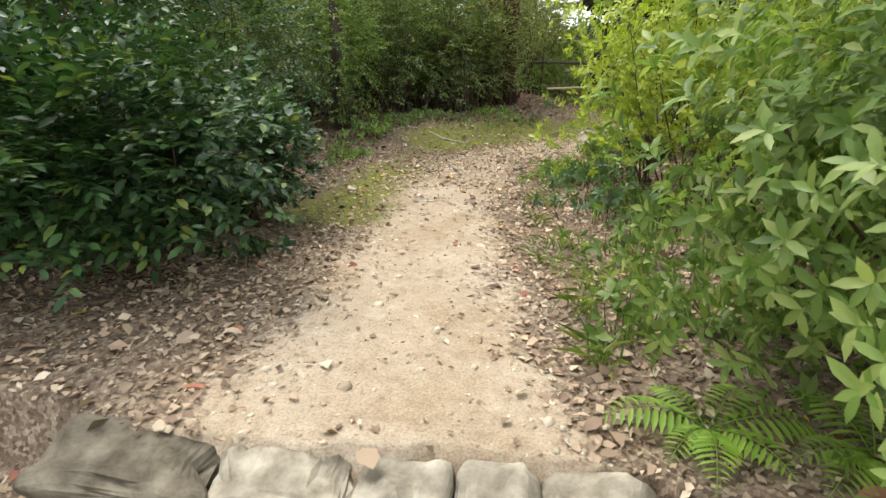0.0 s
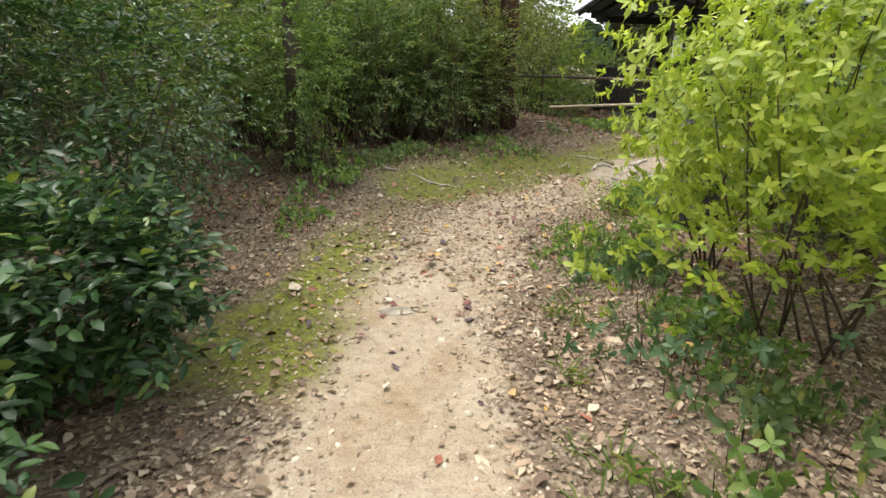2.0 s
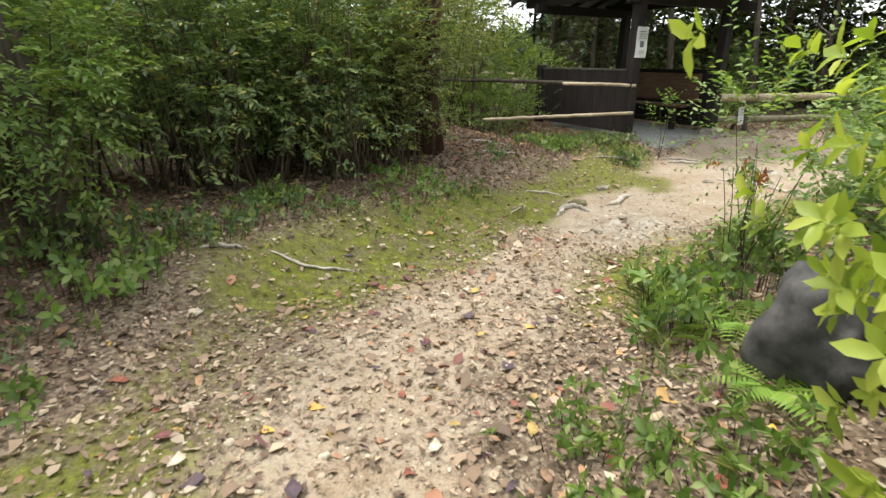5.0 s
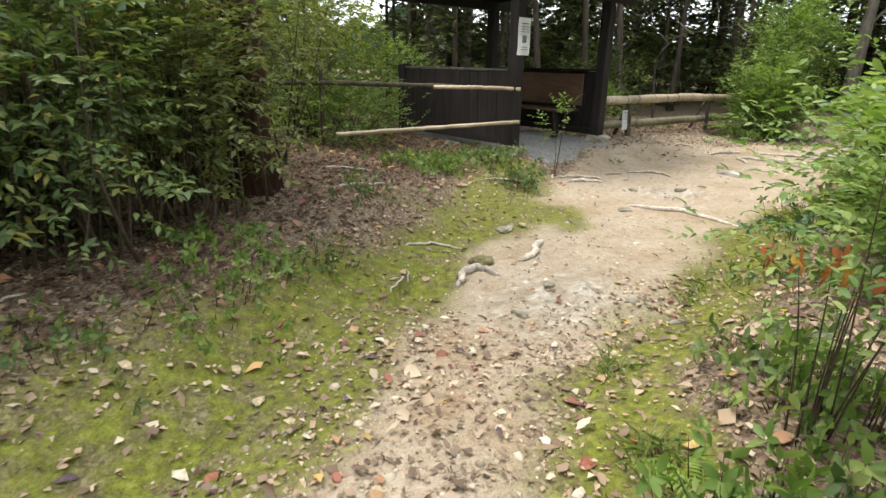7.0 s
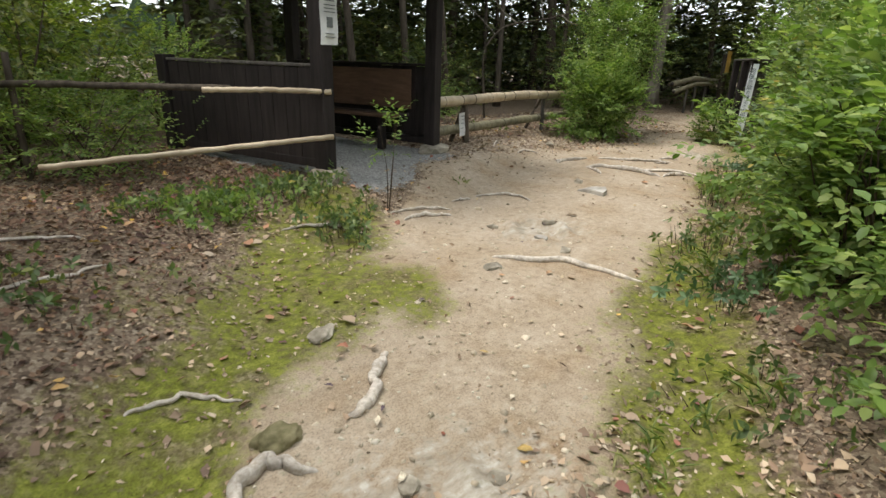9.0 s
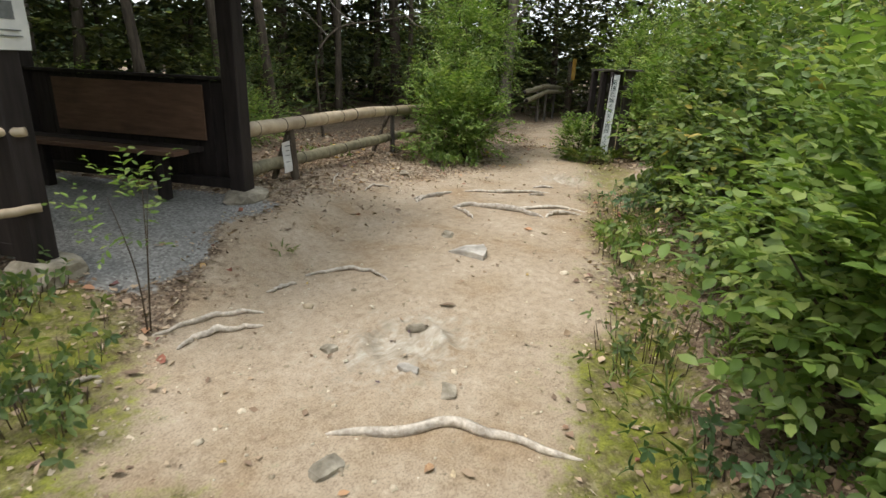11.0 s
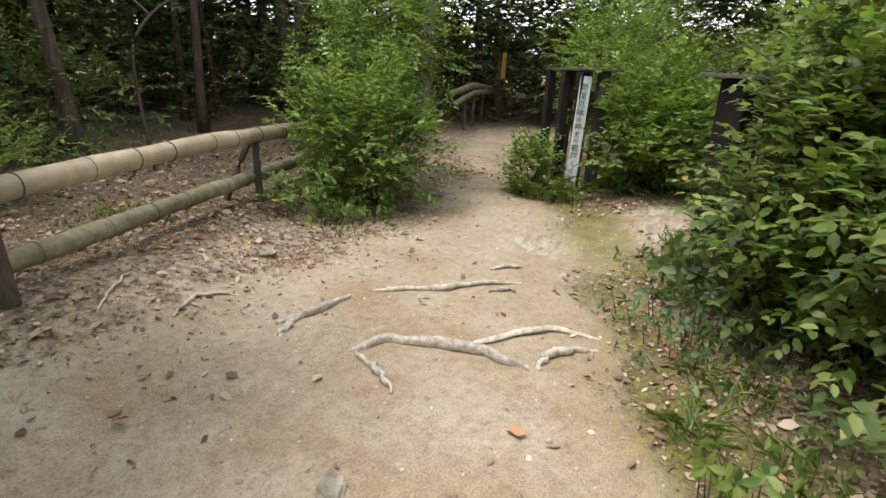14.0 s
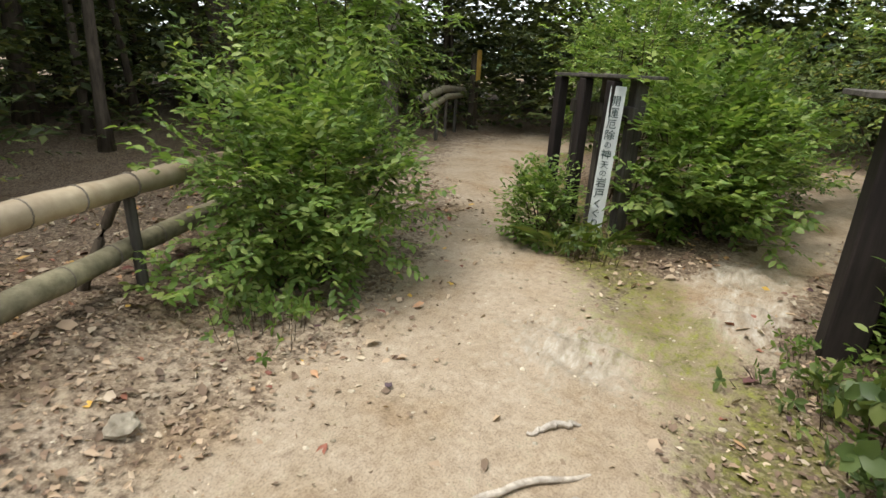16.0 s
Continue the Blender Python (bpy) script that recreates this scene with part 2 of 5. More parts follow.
# ---- mesh helpers ----
def mesh_from(name, verts, faces, material, smooth=False):
    me = bpy.data.meshes.new(name)
    verts = np.asarray(verts, dtype=np.float32).reshape(-1, 3)
    faces = np.asarray(faces, dtype=np.int32)
    k = faces.shape[1]
    me.vertices.add(len(verts))
    me.vertices.foreach_set("co", verts.ravel())
    me.loops.add(faces.size)
    me.loops.foreach_set("vertex_index", faces.ravel())
    me.polygons.add(len(faces))
    me.polygons.foreach_set("loop_start", np.arange(0, faces.size, k, dtype=np.int32))
    if smooth:
        me.polygons.foreach_set("use_smooth", np.ones(len(faces), dtype=bool))
    me.update(calc_edges=True)
    me.materials.append(material)
    return me


def child(ob, parent, label=""):
    ob.parent = parent
    return tagged(ob, label)


def part(name, bm, material, parent, label="", smooth=False):
    me = bpy.data.meshes.new(name)
    bm.to_mesh(me)
    bm.free()
    for p in me.polygons:
        p.use_smooth = smooth
    me.materials.append(material)
    ob = new(name, me)
    if parent:
        ob.parent = parent
    return tagged(ob, label)


def thing(name, place, label, category, group="", turn=0.0):
    ob = new(name)
    ob.matrix_world = pose(*place, 0, 0, turn)
    ob.empty_display_size = 0.1
    return tagged(ob, label, category, group)


def unit(v):
    return v / np.maximum(np.linalg.norm(v, axis=-1, keepdims=True), 1e-9)


def leaves(places, ways, ups, length, width, droop=0.15, fine=False):
    """Verts and faces of leaves: each grows from its place along its way, its upper side towards ups."""
    places, ways = np.asarray(places), unit(np.asarray(ways))
    side = unit(np.cross(ways, ups) + 1e-6)
    up = unit(np.cross(side, ways))
    L, W = np.asarray(length)[:, None], np.asarray(width)[:, None]
    n = len(places)
    if fine:
        rows = [places, places + ways * L * 0.3 + side * W * 0.42 + up * W * 0.18, places + ways * L * 0.65 + side * W * 0.46 + up * W * (0.12 - droop),
                places + ways * L - up * L * droop, places + ways * L * 0.65 - side * W * 0.46 + up * W * (0.12 - droop),
                places + ways * L * 0.3 - side * W * 0.42 + up * W * 0.18, places + ways * L * 0.5 - up * W * 0.02]
        V = np.stack(rows, 1).reshape(-1, 3)
        base = np.array([[0, 6, 1], [1, 6, 2], [2, 6, 3], [3, 6, 4], [4, 6, 5], [5, 6, 0]])
        k = 7
    else:
        V = np.stack([places, places + ways * L * 0.5 + side * W * 0.5 + up * W * 0.16, places + ways * L - up * L * droop, places + ways * L * 0.5 - side * W * 0.5 + up * W * 0.16], 1).reshape(-1, 3)
        base = np.array([[0, 2, 1], [0, 3, 2]])
        k = 4
    F = (base[None] + (np.arange(n) * k)[:, None, None]).reshape(-1, 3)
    return V, F


def tube(points, radii, sides=7, rough=0.0, ridges=0.0):
    """A closed tapered tube along points."""
    points = np.asarray(points, float)
    n = len(points)
    t = unit(np.gradient(points, axis=0))
    ref = np.where(np.abs(t[:, 2:3]) > 0.9, np.array([[1.0, 0, 0]]), np.array([[0, 0, 1.0]]))
    a = unit(np.cross(t, ref))
    b = np.cross(t, a)
    ang = np.linspace(0, 2 * np.pi, sides, endpoint=False)
    r = np.asarray(radii, float)[:, None] * (1 + rough * rng.normal(size=(n, sides)) + ridges * rng.normal(size=(1, sides)))
    V = points[:, None] + (np.cos(ang)[None, :, None] * a[:, None] + np.sin(ang)[None, :, None] * b[:, None]) * r[..., None]
    V = np.concatenate([V.reshape(-1, 3), points[:1], points[-1:]])
    i, j = np.meshgrid(np.arange(n - 1), np.arange(sides), indexing="ij")
    i, j = i.ravel(), j.ravel()
    k = (j + 1) % sides
    p, q, r2, s = i * sides + j, i * sides + k, (i + 1) * sides + k, (i + 1) * sides + j
    F = np.concatenate([np.stack([p, q, r2], 1), np.stack([p, r2, s], 1)])
    j = np.arange(sides)
    k = (j + 1) % sides
    caps = np.concatenate([np.stack([np.full(sides, n * sides), k, j], 1), np.stack([np.full(sides, n * sides + 1), (n - 1) * sides + j, (n - 1) * sides + k], 1)])
    return V, np.concatenate([F, caps])


def joined(pieces):
    vs, fs, k = [], [], 0
    for v, f in pieces:
        vs.append(v)
        fs.append(f + k)
        k += len(v)
    return np.concatenate(vs), np.concatenate(fs)


def smooth_line(points, n):
    """A soft curve through a few points."""
    p = np.asarray(points, float)
    s = np.r_[0, np.cumsum(np.linalg.norm(np.diff(p, axis=0), axis=1))]
    u = np.linspace(0, s[-1], n)
    out = np.stack([np.interp(u, s, p[:, k]) for k in range(p.shape[1])], 1)
    for _ in range(3):
        out[1:-1] = (out[:-2] + 2 * out[1:-1] + out[2:]) / 4
    return out


def chunk(size, seed, subdivisions=2, rough=0.18, flat=1.0):
    """A broken, rounded stone."""
    bm = bmesh.new()
    bmesh.ops.create_icosphere(bm, subdivisions=subdivisions, radius=1)
    for v in bm.verts:
        c = v.co.normalized()
        c = Vector([math.copysign(abs(q) ** flat, q) for q in c])
        k = 1 + rough * noise.noise(c * 1.3 + Vector((seed * 3.1, 0, 0))) * 2 + rough * 0.6 * noise.noise(c * 3.5 + Vector((0, seed, 0)))
        v.co = Vector((c.x * size[0], c.y * size[1], c.z * size[2])) * k
    return bm


def box(size, at=(0, 0, 0), bevel=0.006, turn=None):
    bm = bmesh.new()
    bmesh.ops.create_cube(bm, size=1)
    bmesh.ops.scale(bm, vec=size, verts=bm.verts)
    if bevel:
        bmesh.ops.bevel(bm, geom=bm.edges, offset=bevel, segments=1, affect="EDGES")
    if turn is not None:
        bmesh.ops.transform(bm, matrix=turn, verts=bm.verts)
    bmesh.ops.translate(bm, vec=at, verts=bm.verts)
    return bm


# ---- ground ----
# centre line of the trodden path: x, y, half width
LINE = np.array([(0.1, -8.0, 0.7), (0.1, -3.9, 0.68), (-0.1, -3.1, 0.6), (-0.2, -2.3, 0.52), (-0.33, -1.3, 0.53), (-0.43, -0.4, 0.52), (-0.43, 0.7, 0.58), (-0.35, 1.6, 0.66),
                 (-0.05, 2.4, 0.68), (0.45, 3.2, 0.58), (0.95, 4.2, 0.5), (1.75, 5.15, 0.72), (2.7, 5.9, 0.85), (3.9, 7.1, 1.2), (5.26, 8.07, 1.54), (6.84, 8.74, 1.36),
                 (8.28, 9.23, 1.06), (9.95, 9.8, 0.68), (11.95, 10.8, 0.52), (13.9, 12.0, 0.75), (15.8, 12.5, 0.8), (18, 11.8, 0.7), (21, 10.5, 0.6)])
SIDEWAY = np.array([(8.6, 9.0, 0.6), (9.9, 8.5, 0.45), (11.2, 8.0, 0.4), (13.5, 7.3, 0.45), (17, 7.0, 0.4)])
FENCE_DIR = np.array([0.887, 0.46])
P1, P2 = np.array([3.01, 9.0]), np.array([4.86, 9.95])
BACK = np.array([-0.46, 0.887])


def to_line(x, y, line):
    """Signed way beyond the edge of a path (left is negative in the second value), and how far along it."""
    best = np.full(x.shape, 1e9)
    signed, along = np.zeros(x.shape), np.zeros(x.shape)
    s = 0.0
    for a, b in zip(line[:-1], line[1:]):
        d = b[:2] - a[:2]
        L = np.hypot(*d)
        t = np.clip(((x - a[0]) * d[0] + (y - a[1]) * d[1]) / L**2, 0, 1)
        dist = np.hypot(x - a[0] - t * d[0], y - a[1] - t * d[1]) - (a[2] + t * (b[2] - a[2]))
        side = np.sign((x - a[0]) * d[1] - (y - a[1]) * d[0])
        near = dist < best
        best = np.where(near, dist, best)
        signed = np.where(near, side, signed)
        along = np.where(near, s + t * L, along)
        s += L
    return best, signed, along


def step01(v, a, b):
    t = np.clip((v - a) / (b - a), 0, 1)
    return t * t * (3 - 2 * t)


WAVES = [(rng.normal(size=2) * f, rng.uniform(0, 6.3)) for f in (0.9, 1.3, 2.1, 3.0, 4.2, 6.0) for _ in range(3)]


def rough_field(x, y, low=0, high=18):
    out = 0.0
    for w, p in WAVES[low:high]:
        out = out + np.sin(x * w[0] + y * w[1] + p)
    return out / np.sqrt(high - low)


# stretches where rain has cut ledges into the clay: x, y, reach, depth
EROSION = ((4.3, 7.1, 0.5, 0.35, 0.06), (1.9, 4.9, 0.75, 0.45, 0.05), (9.3, 8.95, 0.5, 0.5, 0.055), (10.2, 8.1, 0.6, 0.35, 0.07), (11.0, 8.2, 0.5, 0.5, 0.03))


def height(x, y):
    x, y = np.asarray(x, float), np.asarray(y, float)
    d, side, along = to_line(x, y, LINE)
    z = 0.02 + 0.13 * (1 - step01(y, -3.5, 0.0)) + 0.12 * step01(x + y, 6, 15)
    front = (x - P1[0]) * BACK[0] + (y - P1[1]) * BACK[1]
    z = z + 0.22 * step01(front, -1.3, 0.0) * step01(x, -1.5, 2.5) * (1 - 0.35 * step01(x, 6, 9))
    left = step01(d, 0.25, 1.15) * (side < 0)
    right = step01(d, 0.2, 1.1) * (side > 0)
    z = z + left * 0.30 * step01(y, 1.0, 3.6) * (1 - step01(x + 0.3 * y, 2.5, 4.2)) + right * (0.12 + 0.12 * step01(y, 1.5, 2.5)) * (1 - 0.6 * step01(x, 7.5, 9.5))
    z = z - 0.10 * np.exp(-((x + y - 6.1) / 0.45) ** 2) * (d < 0.2) * (y > 2)
    far = step01(d, 1.0, 6.0)
    z = z + rough_field(x, y, 0, 6) * (0.015 + 0.06 * far) + rough_field(x, y, 6, 18) * (0.006 + 0.012 * step01(d, -0.1, 0.6))
    for cx, cy, rx, ry, amp in EROSION:
        w = np.exp(-(((x - cx) / rx) ** 2 + ((y - cy) / ry) ** 2))
        fold = 1 - np.abs(np.sin(11 * (0.6 * x + 0.8 * y) + 1.9 * np.sin(5.1 * x - 3.3 * y) + 1.1 * np.sin(9.3 * y + 5.7 * x)))
        z = z + amp * w * (fold - 0.45 + 0.5 * rough_field(x * 2.6, y * 2.6, 9, 18))
    z = z + 0.07 * np.exp(-(((x - 4.75) * 0.887 + (y - 9.2) * 0.46) / 0.75) ** 2 - ((-(x - 4.75) * 0.46 + (y - 9.2) * 0.887) / 0.25) ** 2)
    edge = -3.9 + 0.06 * np.sin(x * 3.1)
    z = np.where((y < edge) & (np.abs(x) < 3), z * 0 - 0.16 - 0.02 * (edge - y) + rough_field(x, y, 6, 18) * 0.006, z)
    return z


def zones(x, y):
    d, side, along = to_line(x, y, LINE)
    d2, _, _ = to_line(x, y, SIDEWAY)
    wob = 0.13 * rough_field(x, y, 4, 18)
    path = 1 - step01(np.minimum(d, d2) + wob, -0.3, 0.32)
    leftm = (side < 0) * step01(d + wob, -0.42, 0.16) * (1 - step01(d + wob, 0.45, 1.0 + 0.5 * step01(y, 2.4, 3.2) * (1 - step01(y, 5.2, 6))))
    rightm = (side > 0) * step01(d + wob, -0.42, 0.2) * (1 - step01(d + wob, 0.4, 0.8))
    on_left = step01(y, -1.7, -1.0) * (1 - 0.6 * step01(y, 1.0, 1.8) * (1 - step01(y, 2.4, 3.0))) * (1 - step01(x, 2.9, 3.5))
    on_right = step01(y, 2.2, 3.2) * (1 - 0.4 * step01(x, 4.6, 6.0))
    moss = leftm * on_left + rightm * on_right
    bigpatch = 1 - step01(np.hypot((x - 1.95) / 1.15, (y - 6.75) / 0.7) + 1.6 * wob, 0.45, 1.25)
    moss = np.maximum(moss, bigpatch * 0.95)
    u = (x - P1[0]) * FENCE_DIR[0] + (y - P1[1]) * FENCE_DIR[1]
    v = (x - P1[0]) * BACK[0] + (y - P1[1]) * BACK[1]
    gravel = step01(u + wob, -0.05, 0.15) * (1 - step01(u + wob, 1.95, 2.3)) * step01(v + 1.2 * wob - 0.04 * u, -0.72, -0.3) * (1 - step01(v, 2.3, 2.5))
    path = path * (1 - gravel) * (1 - 0.28 * step01(y, 0.0, 1.2) * (1 - step01(x + y, 5.2, 6.4)) * (x < 3))
    washed = 0.0
    for cx, cy, rx, ry, amp in EROSION:
        washed = np.maximum(washed, 0.78 * np.exp(-(((x - cx) / rx) ** 2 + ((y - cy) / ry) ** 2)))
    # broken litter over clay on the fence side
    path = np.maximum(path, 0.5 * (side < 0) * (x > 4.5) * (1 - step01(d, 0.5, 1.3)) * (1 - gravel))
    return path, moss * (1 - gravel), gravel, washed


def spaced(lo, hi, step, reach):
    inner = np.arange(lo, hi, step)
    g, d = [], step
    while sum(g) < reach:
        d *= 1.25
        g.append(d)
    out = np.cumsum(g)
    return np.r_[(lo - out)[::-1], inner, inner[-1] + out]


def build_ground():
    xs, ys = spaced(-3.2, 12.6, 0.044, 260), spaced(-5.2, 12.0, 0.044, 260)
    X, Y = np.meshgrid(xs, ys)
    X, Y = X.ravel(), Y.ravel()
    V = np.stack([X, Y, height(X, Y)], 1)
    nx, ny = len(xs), len(ys)
    i, j = np.meshgrid(np.arange(ny - 1), np.arange(nx - 1), indexing="ij")
    a = (i * nx + j).ravel()
    me = mesh_from("ground", V, np.stack([a, a + 1, a + nx + 1, a + nx], 1), M_GROUND, True)
    path, moss, gravel, washed = zones(X, Y)
    col = me.color_attributes.new("zones", "FLOAT_COLOR", "POINT")
    col.data.foreach_set("color", np.stack([path, moss, gravel, washed], 1).astype(np.float32).ravel())
    return tagged(new("ground", me), "trodden clay woodland path with moss and brown leaf litter", "ground", "", "structure")


GROUND = build_ground()


def gz(x, y):
    return float(height(np.array([x]), np.array([y]))[0])


# ---- shelter ----
def build_shelter():
    base = 0.36
    yaw = math.degrees(math.atan2(FENCE_DIR[1], FENCE_DIR[0]))
    s = thing("shelter", (P1[0], P1[1], base), "open dark-stained timber rest shelter with low plank walls", "shelter", "", yaw)
    W, D = 2.08, 2.45
    for x, y, h in ((0, 0, 2.1), (W, 0, 2.1), (W, D, 2.1), (0, D, 1.1)):
        part("post", box((0.16, 0.16, h), (x, y, h / 2 + 0.03), 0.008), M_DARKWOOD, s)
    for x, y in ((0, 0), (W, 0)):
        bm = chunk((0.21, 0.19, 0.09), x + 3, 2, 0.2, 0.75)
        bmesh.ops.translate(bm, vec=(x + 0.03, y - 0.03, -0.01), verts=bm.verts)
        part("footing_stone", bm, M_STONE, s, "pale rough footing stone")
    # side walls of upright planks, each on its sill
    for wx, out in ((0, -1), (W, 1)):
        n = 12
        w = (D - 0.18) / n
        wall = part("side_wall", box((0.09, D - 0.16, 0.09), (wx, D / 2, 0.12), 0.005), M_DARKWOOD, s)
        for k in range(n):
            part("plank", box((0.025, w - 0.006, 0.93), (wx + out * 0.03, 0.09 + w * (k + 0.5), 0.13 + 0.465 + random.uniform(-0.006, 0.006)), 0.003), M_DARKWOOD, wall)
        part("wall_cap", box((0.1, D - 0.16, 0.03), (wx, D / 2, 1.08), 0.004), M_GREYWOOD if out < 0 else M_DARKWOOD, wall, "weathered grey cap board")
        if out > 0:
            part("wall_panel", box((0.02, 1.72, 0.5), (W - 0.06, 1.16, 0.77), 0.003), M_BROWNWOOD, wall, "brown varnished backrest panel")
    # bench along one side
    bench = part("bench", box((0.19, D - 0.4, 0.04), (W - 0.2, D / 2 + 0.1, 0.45), 0.005), M_DARKWOOD, s)
    part("front_slat", box((0.19, D - 0.4, 0.04), (W - 0.41, D / 2 + 0.1, 0.45), 0.005), M_BROWNWOOD, bench)
    for y in (0.55, 1.9):
        part("bench_leg", box((0.09, 0.09, 0.42), (W - 0.38, y, 0.215), 0.005), M_DARKWOOD, bench)
    # beams, rafters, roof
    for y in (0, D):
        part("beam", box((W + 0.9, 0.12, 0.16), (W / 2 + 0.2, y, 2.16), 0.006), M_DARKWOOD, s)
    for x in (0, W):
        part("beam", box((0.12, D + 1.2, 0.16), (x, D / 2, 2.29), 0.006), M_DARKWOOD, s)
    for sy in (-1, 1):
        roof = part("roof", box((W + 1.1, 2.15, 0.05), (W / 2 + 0.2, D / 2 + sy * 1.0, 2.68), 0.004, Matrix.Rotation(-sy * 0.3, 4, "X")), M_ROOFING, s, "grey sheet roof slope")
        for k in range(7):
            x = -0.3 + (W + 0.95) * k / 6
            part("rafter", box((0.06, 2.1, 0.08), (x, D / 2 + sy * 0.98, 2.605), 0.004, Matrix.Rotation(-sy * 0.3, 4, "X")), M_DARKWOOD, roof, "dark timber rafter")
    part("ridge_cap", box((W + 1.1, 0.22, 0.04), (W / 2 + 0.2, D / 2, 3.02), 0.01), M_ROOFING, s)
    return s


build_shelter()


def build_notice(name, place, turn, size, label, bars, lean=0.0):
    s = thing(name, place, label, "notice", "", turn)
    bm = box((size[0], 0.004, size[1]), (0, 0, 0), 0)
    bmesh.ops.subdivide_edges(bm, edges=bm.edges, cuts=3, use_grid_fill=True)
    for v in bm.verts:
        v.co.y += 0.006 * math.sin(v.co.z * 21) + 0.004 * math.sin(v.co.x * 30)
    bmesh.ops.rotate(bm, matrix=Matrix.Rotation(lean, 3, "Y"), verts=bm.verts)
    part("sheet", bm, M_PAPER, s)
    for bx, bz, bw, bh in bars:
        part("print_bar", box((bw, 0.002, bh), (bx, -0.0105, bz), 0, None), M_PRINT, s)
    return s


yaw0 = math.degrees(math.atan2(FENCE_DIR[1], FENCE_DIR[0]))
eye_side = Matrix.Rotation(radians(yaw0), 3, "Z")
front1 = Vector((P1[0], P1[1], 0)) + eye_side @ Vector((0.02, -0.1, 0))
build_notice("notice_sheet", (front1.x, front1.y, 1.86), yaw0 + 4, (0.25, 0.46), "white laminated notice hanging on the dark shelter post",
             [(0, 0.16, 0.15, 0.012), (0, 0.12, 0.17, 0.008), (0, 0.09, 0.16, 0.008), (0, 0.06, 0.17, 0.008), (0.0, -0.03, 0.09, 0.09), (0, -0.13, 0.14, 0.008), (0, -0.16, 0.15, 0.008)])
build_notice("small_notice", (5.55, 10.27, gz(5.55, 10.27) + 0.3), yaw0 - 14, (0.125, 0.33), "small white paper notice hung on the fence", [(0, 0.12, 0.07, 0.012), (0, 0.07, 0.05, 0.008), (0, 0.02, 0.07, 0.008), (0, -0.05, 0.06, 0.008)], -0.08)


# ---- fences ----
def rail(name, parent, a, b, r, material, label, bow=0.0, joints=0):
    p = smooth_line([a, ((a[0] + b[0]) / 2, (a[1] + b[1]) / 2, (a[2] + b[2]) / 2 + bow), b], 40)
    p += rng.normal(size=p.shape) * 0.0025
    rr = np.full(40, r) * (1 + 0.04 * np.sin(np.arange(40) * 0.7))
    if joints:
        u = np.linspace(0, joints, 40) % 1
        rr = rr * (1 + 0.07 * np.exp(-((u - 0.5) / 0.09) ** 2))
    v, f = tube(p, rr, 14, 0.006)
    o = child(new(name, mesh_from(name, v, f, material, True)), parent, label)
    for k in range(joints):
        i = (k + 0.5 + 0.12 * math.sin(k * 2.3)) / joints * 39
        c = np.array([np.interp(i, np.arange(40), p[:, q]) for q in range(3)])
        t = unit(p[-1] - p[0])
        v, f = tube([c - t * 0.0035, c - t * 0.002, c + t * 0.002, c + t * 0.0035], np.array([0.98, 1.0, 1.0, 0.98]) * (r * 1.105), 14)
        child(new("node_ring", mesh_from("node_ring", v, f, M_BARKGREY, True)), o)
    # Solid dark disc on the cut end, standing for the shade inside it.
    if joints:
        t = unit(p[1] - p[0])
        v, f = tube([p[0] - t * 0.004, p[0] - t * 0.001], [r * 0.78, r * 0.78], 14)
        child(new("hollow_end", mesh_from("hollow_end", v, f, M_DARKWOOD)), o, "dark disc for the shaded hollow of the cut end")
    return o


def stake(parent, x, y, h, r, material, lean=(0, 0), z0=None):
    z = gz(x, y) if z0 is None else z0
    v, f = tube(smooth_line([(x, y, z - 0.1), (x + lean[0] * 0.6, y + lean[1] * 0.6, z + h * 0.55), (x + lean[0], y + lean[1], z + h)], 8), np.full(8, r) * np.linspace(1.05, 0.95, 8), 9, 0.03)
    o = new("fence_post", mesh_from("fence_post", v, f, material, True))
    return child(o, parent)


fence = thing("log_fence", (0, 0, 0), "two-rail log fence on thin dark posts beside the path", "fence")
rail("top_rail", fence, (4.98, 10.13, 0.96), (9.9, 12.2, 0.86), 0.072, M_LOG, "pale peeled log rail", 0.05, 13)
rail("lower_rail", fence, (4.98, 10.2, 0.55), (9.9, 12.3, 0.50), 0.066, M_LOGOLD, "greyed mossy log rail", 0.0, 12)
stake(fence, 5.74, 10.42, 0.66, 0.05, M_BARK, (-0.03, 0.05))
stake(fence, 5.55, 10.62, 0.5, 0.035, M_BARK, (0.14, -0.16))
stake(fence, 8.2, 11.5, 0.64, 0.035, M_GREYWOOD, (-0.02, 0.0))
stake(fence, 7.85, 11.62, 0.55, 0.03, M_BARK, (0.3, -0.08))
fence2 = thing("pole_fence", (0, 0, 0), "thin weathered pole rails fixed to the shelter post", "fence")
rail("top_rail", fence2, (3.06, 8.9, 1.2), (1.95, 9.32, 1.2), 0.026, M_LOG, "pale pole", 0.01)
rail("far_rail", fence2, (2.2, 9.26, 1.215), (-0.7, 10.4, 1.2), 0.032, M_BARK, "dark bark-covered pole", 0.02)
rail("lower_rail", fence2, (3.06, 8.88, 0.77), (0.6, 9.15, 0.6), 0.026, M_LOG, "pale pole", 0.0)
stake(fence2, 0.45, 10.02, 1.15, 0.03, M_BARK, (0.02, 0.0))
fence3 = thing("far_fence", (0, 0, 0), "bowed double log rail fence at the bend of the path", "fence")
rail("top_rail", fence3, (14.9, 13.7, 0.98), (18.1, 14.5, 1.03), 0.07, M_LOGOLD, "", 0.12, 6)
rail("lower_rail", fence3, (14.9, 13.6, 0.78), (18.1, 14.45, 0.93), 0.06, M_LOGOLD, "", 0.12, 6)
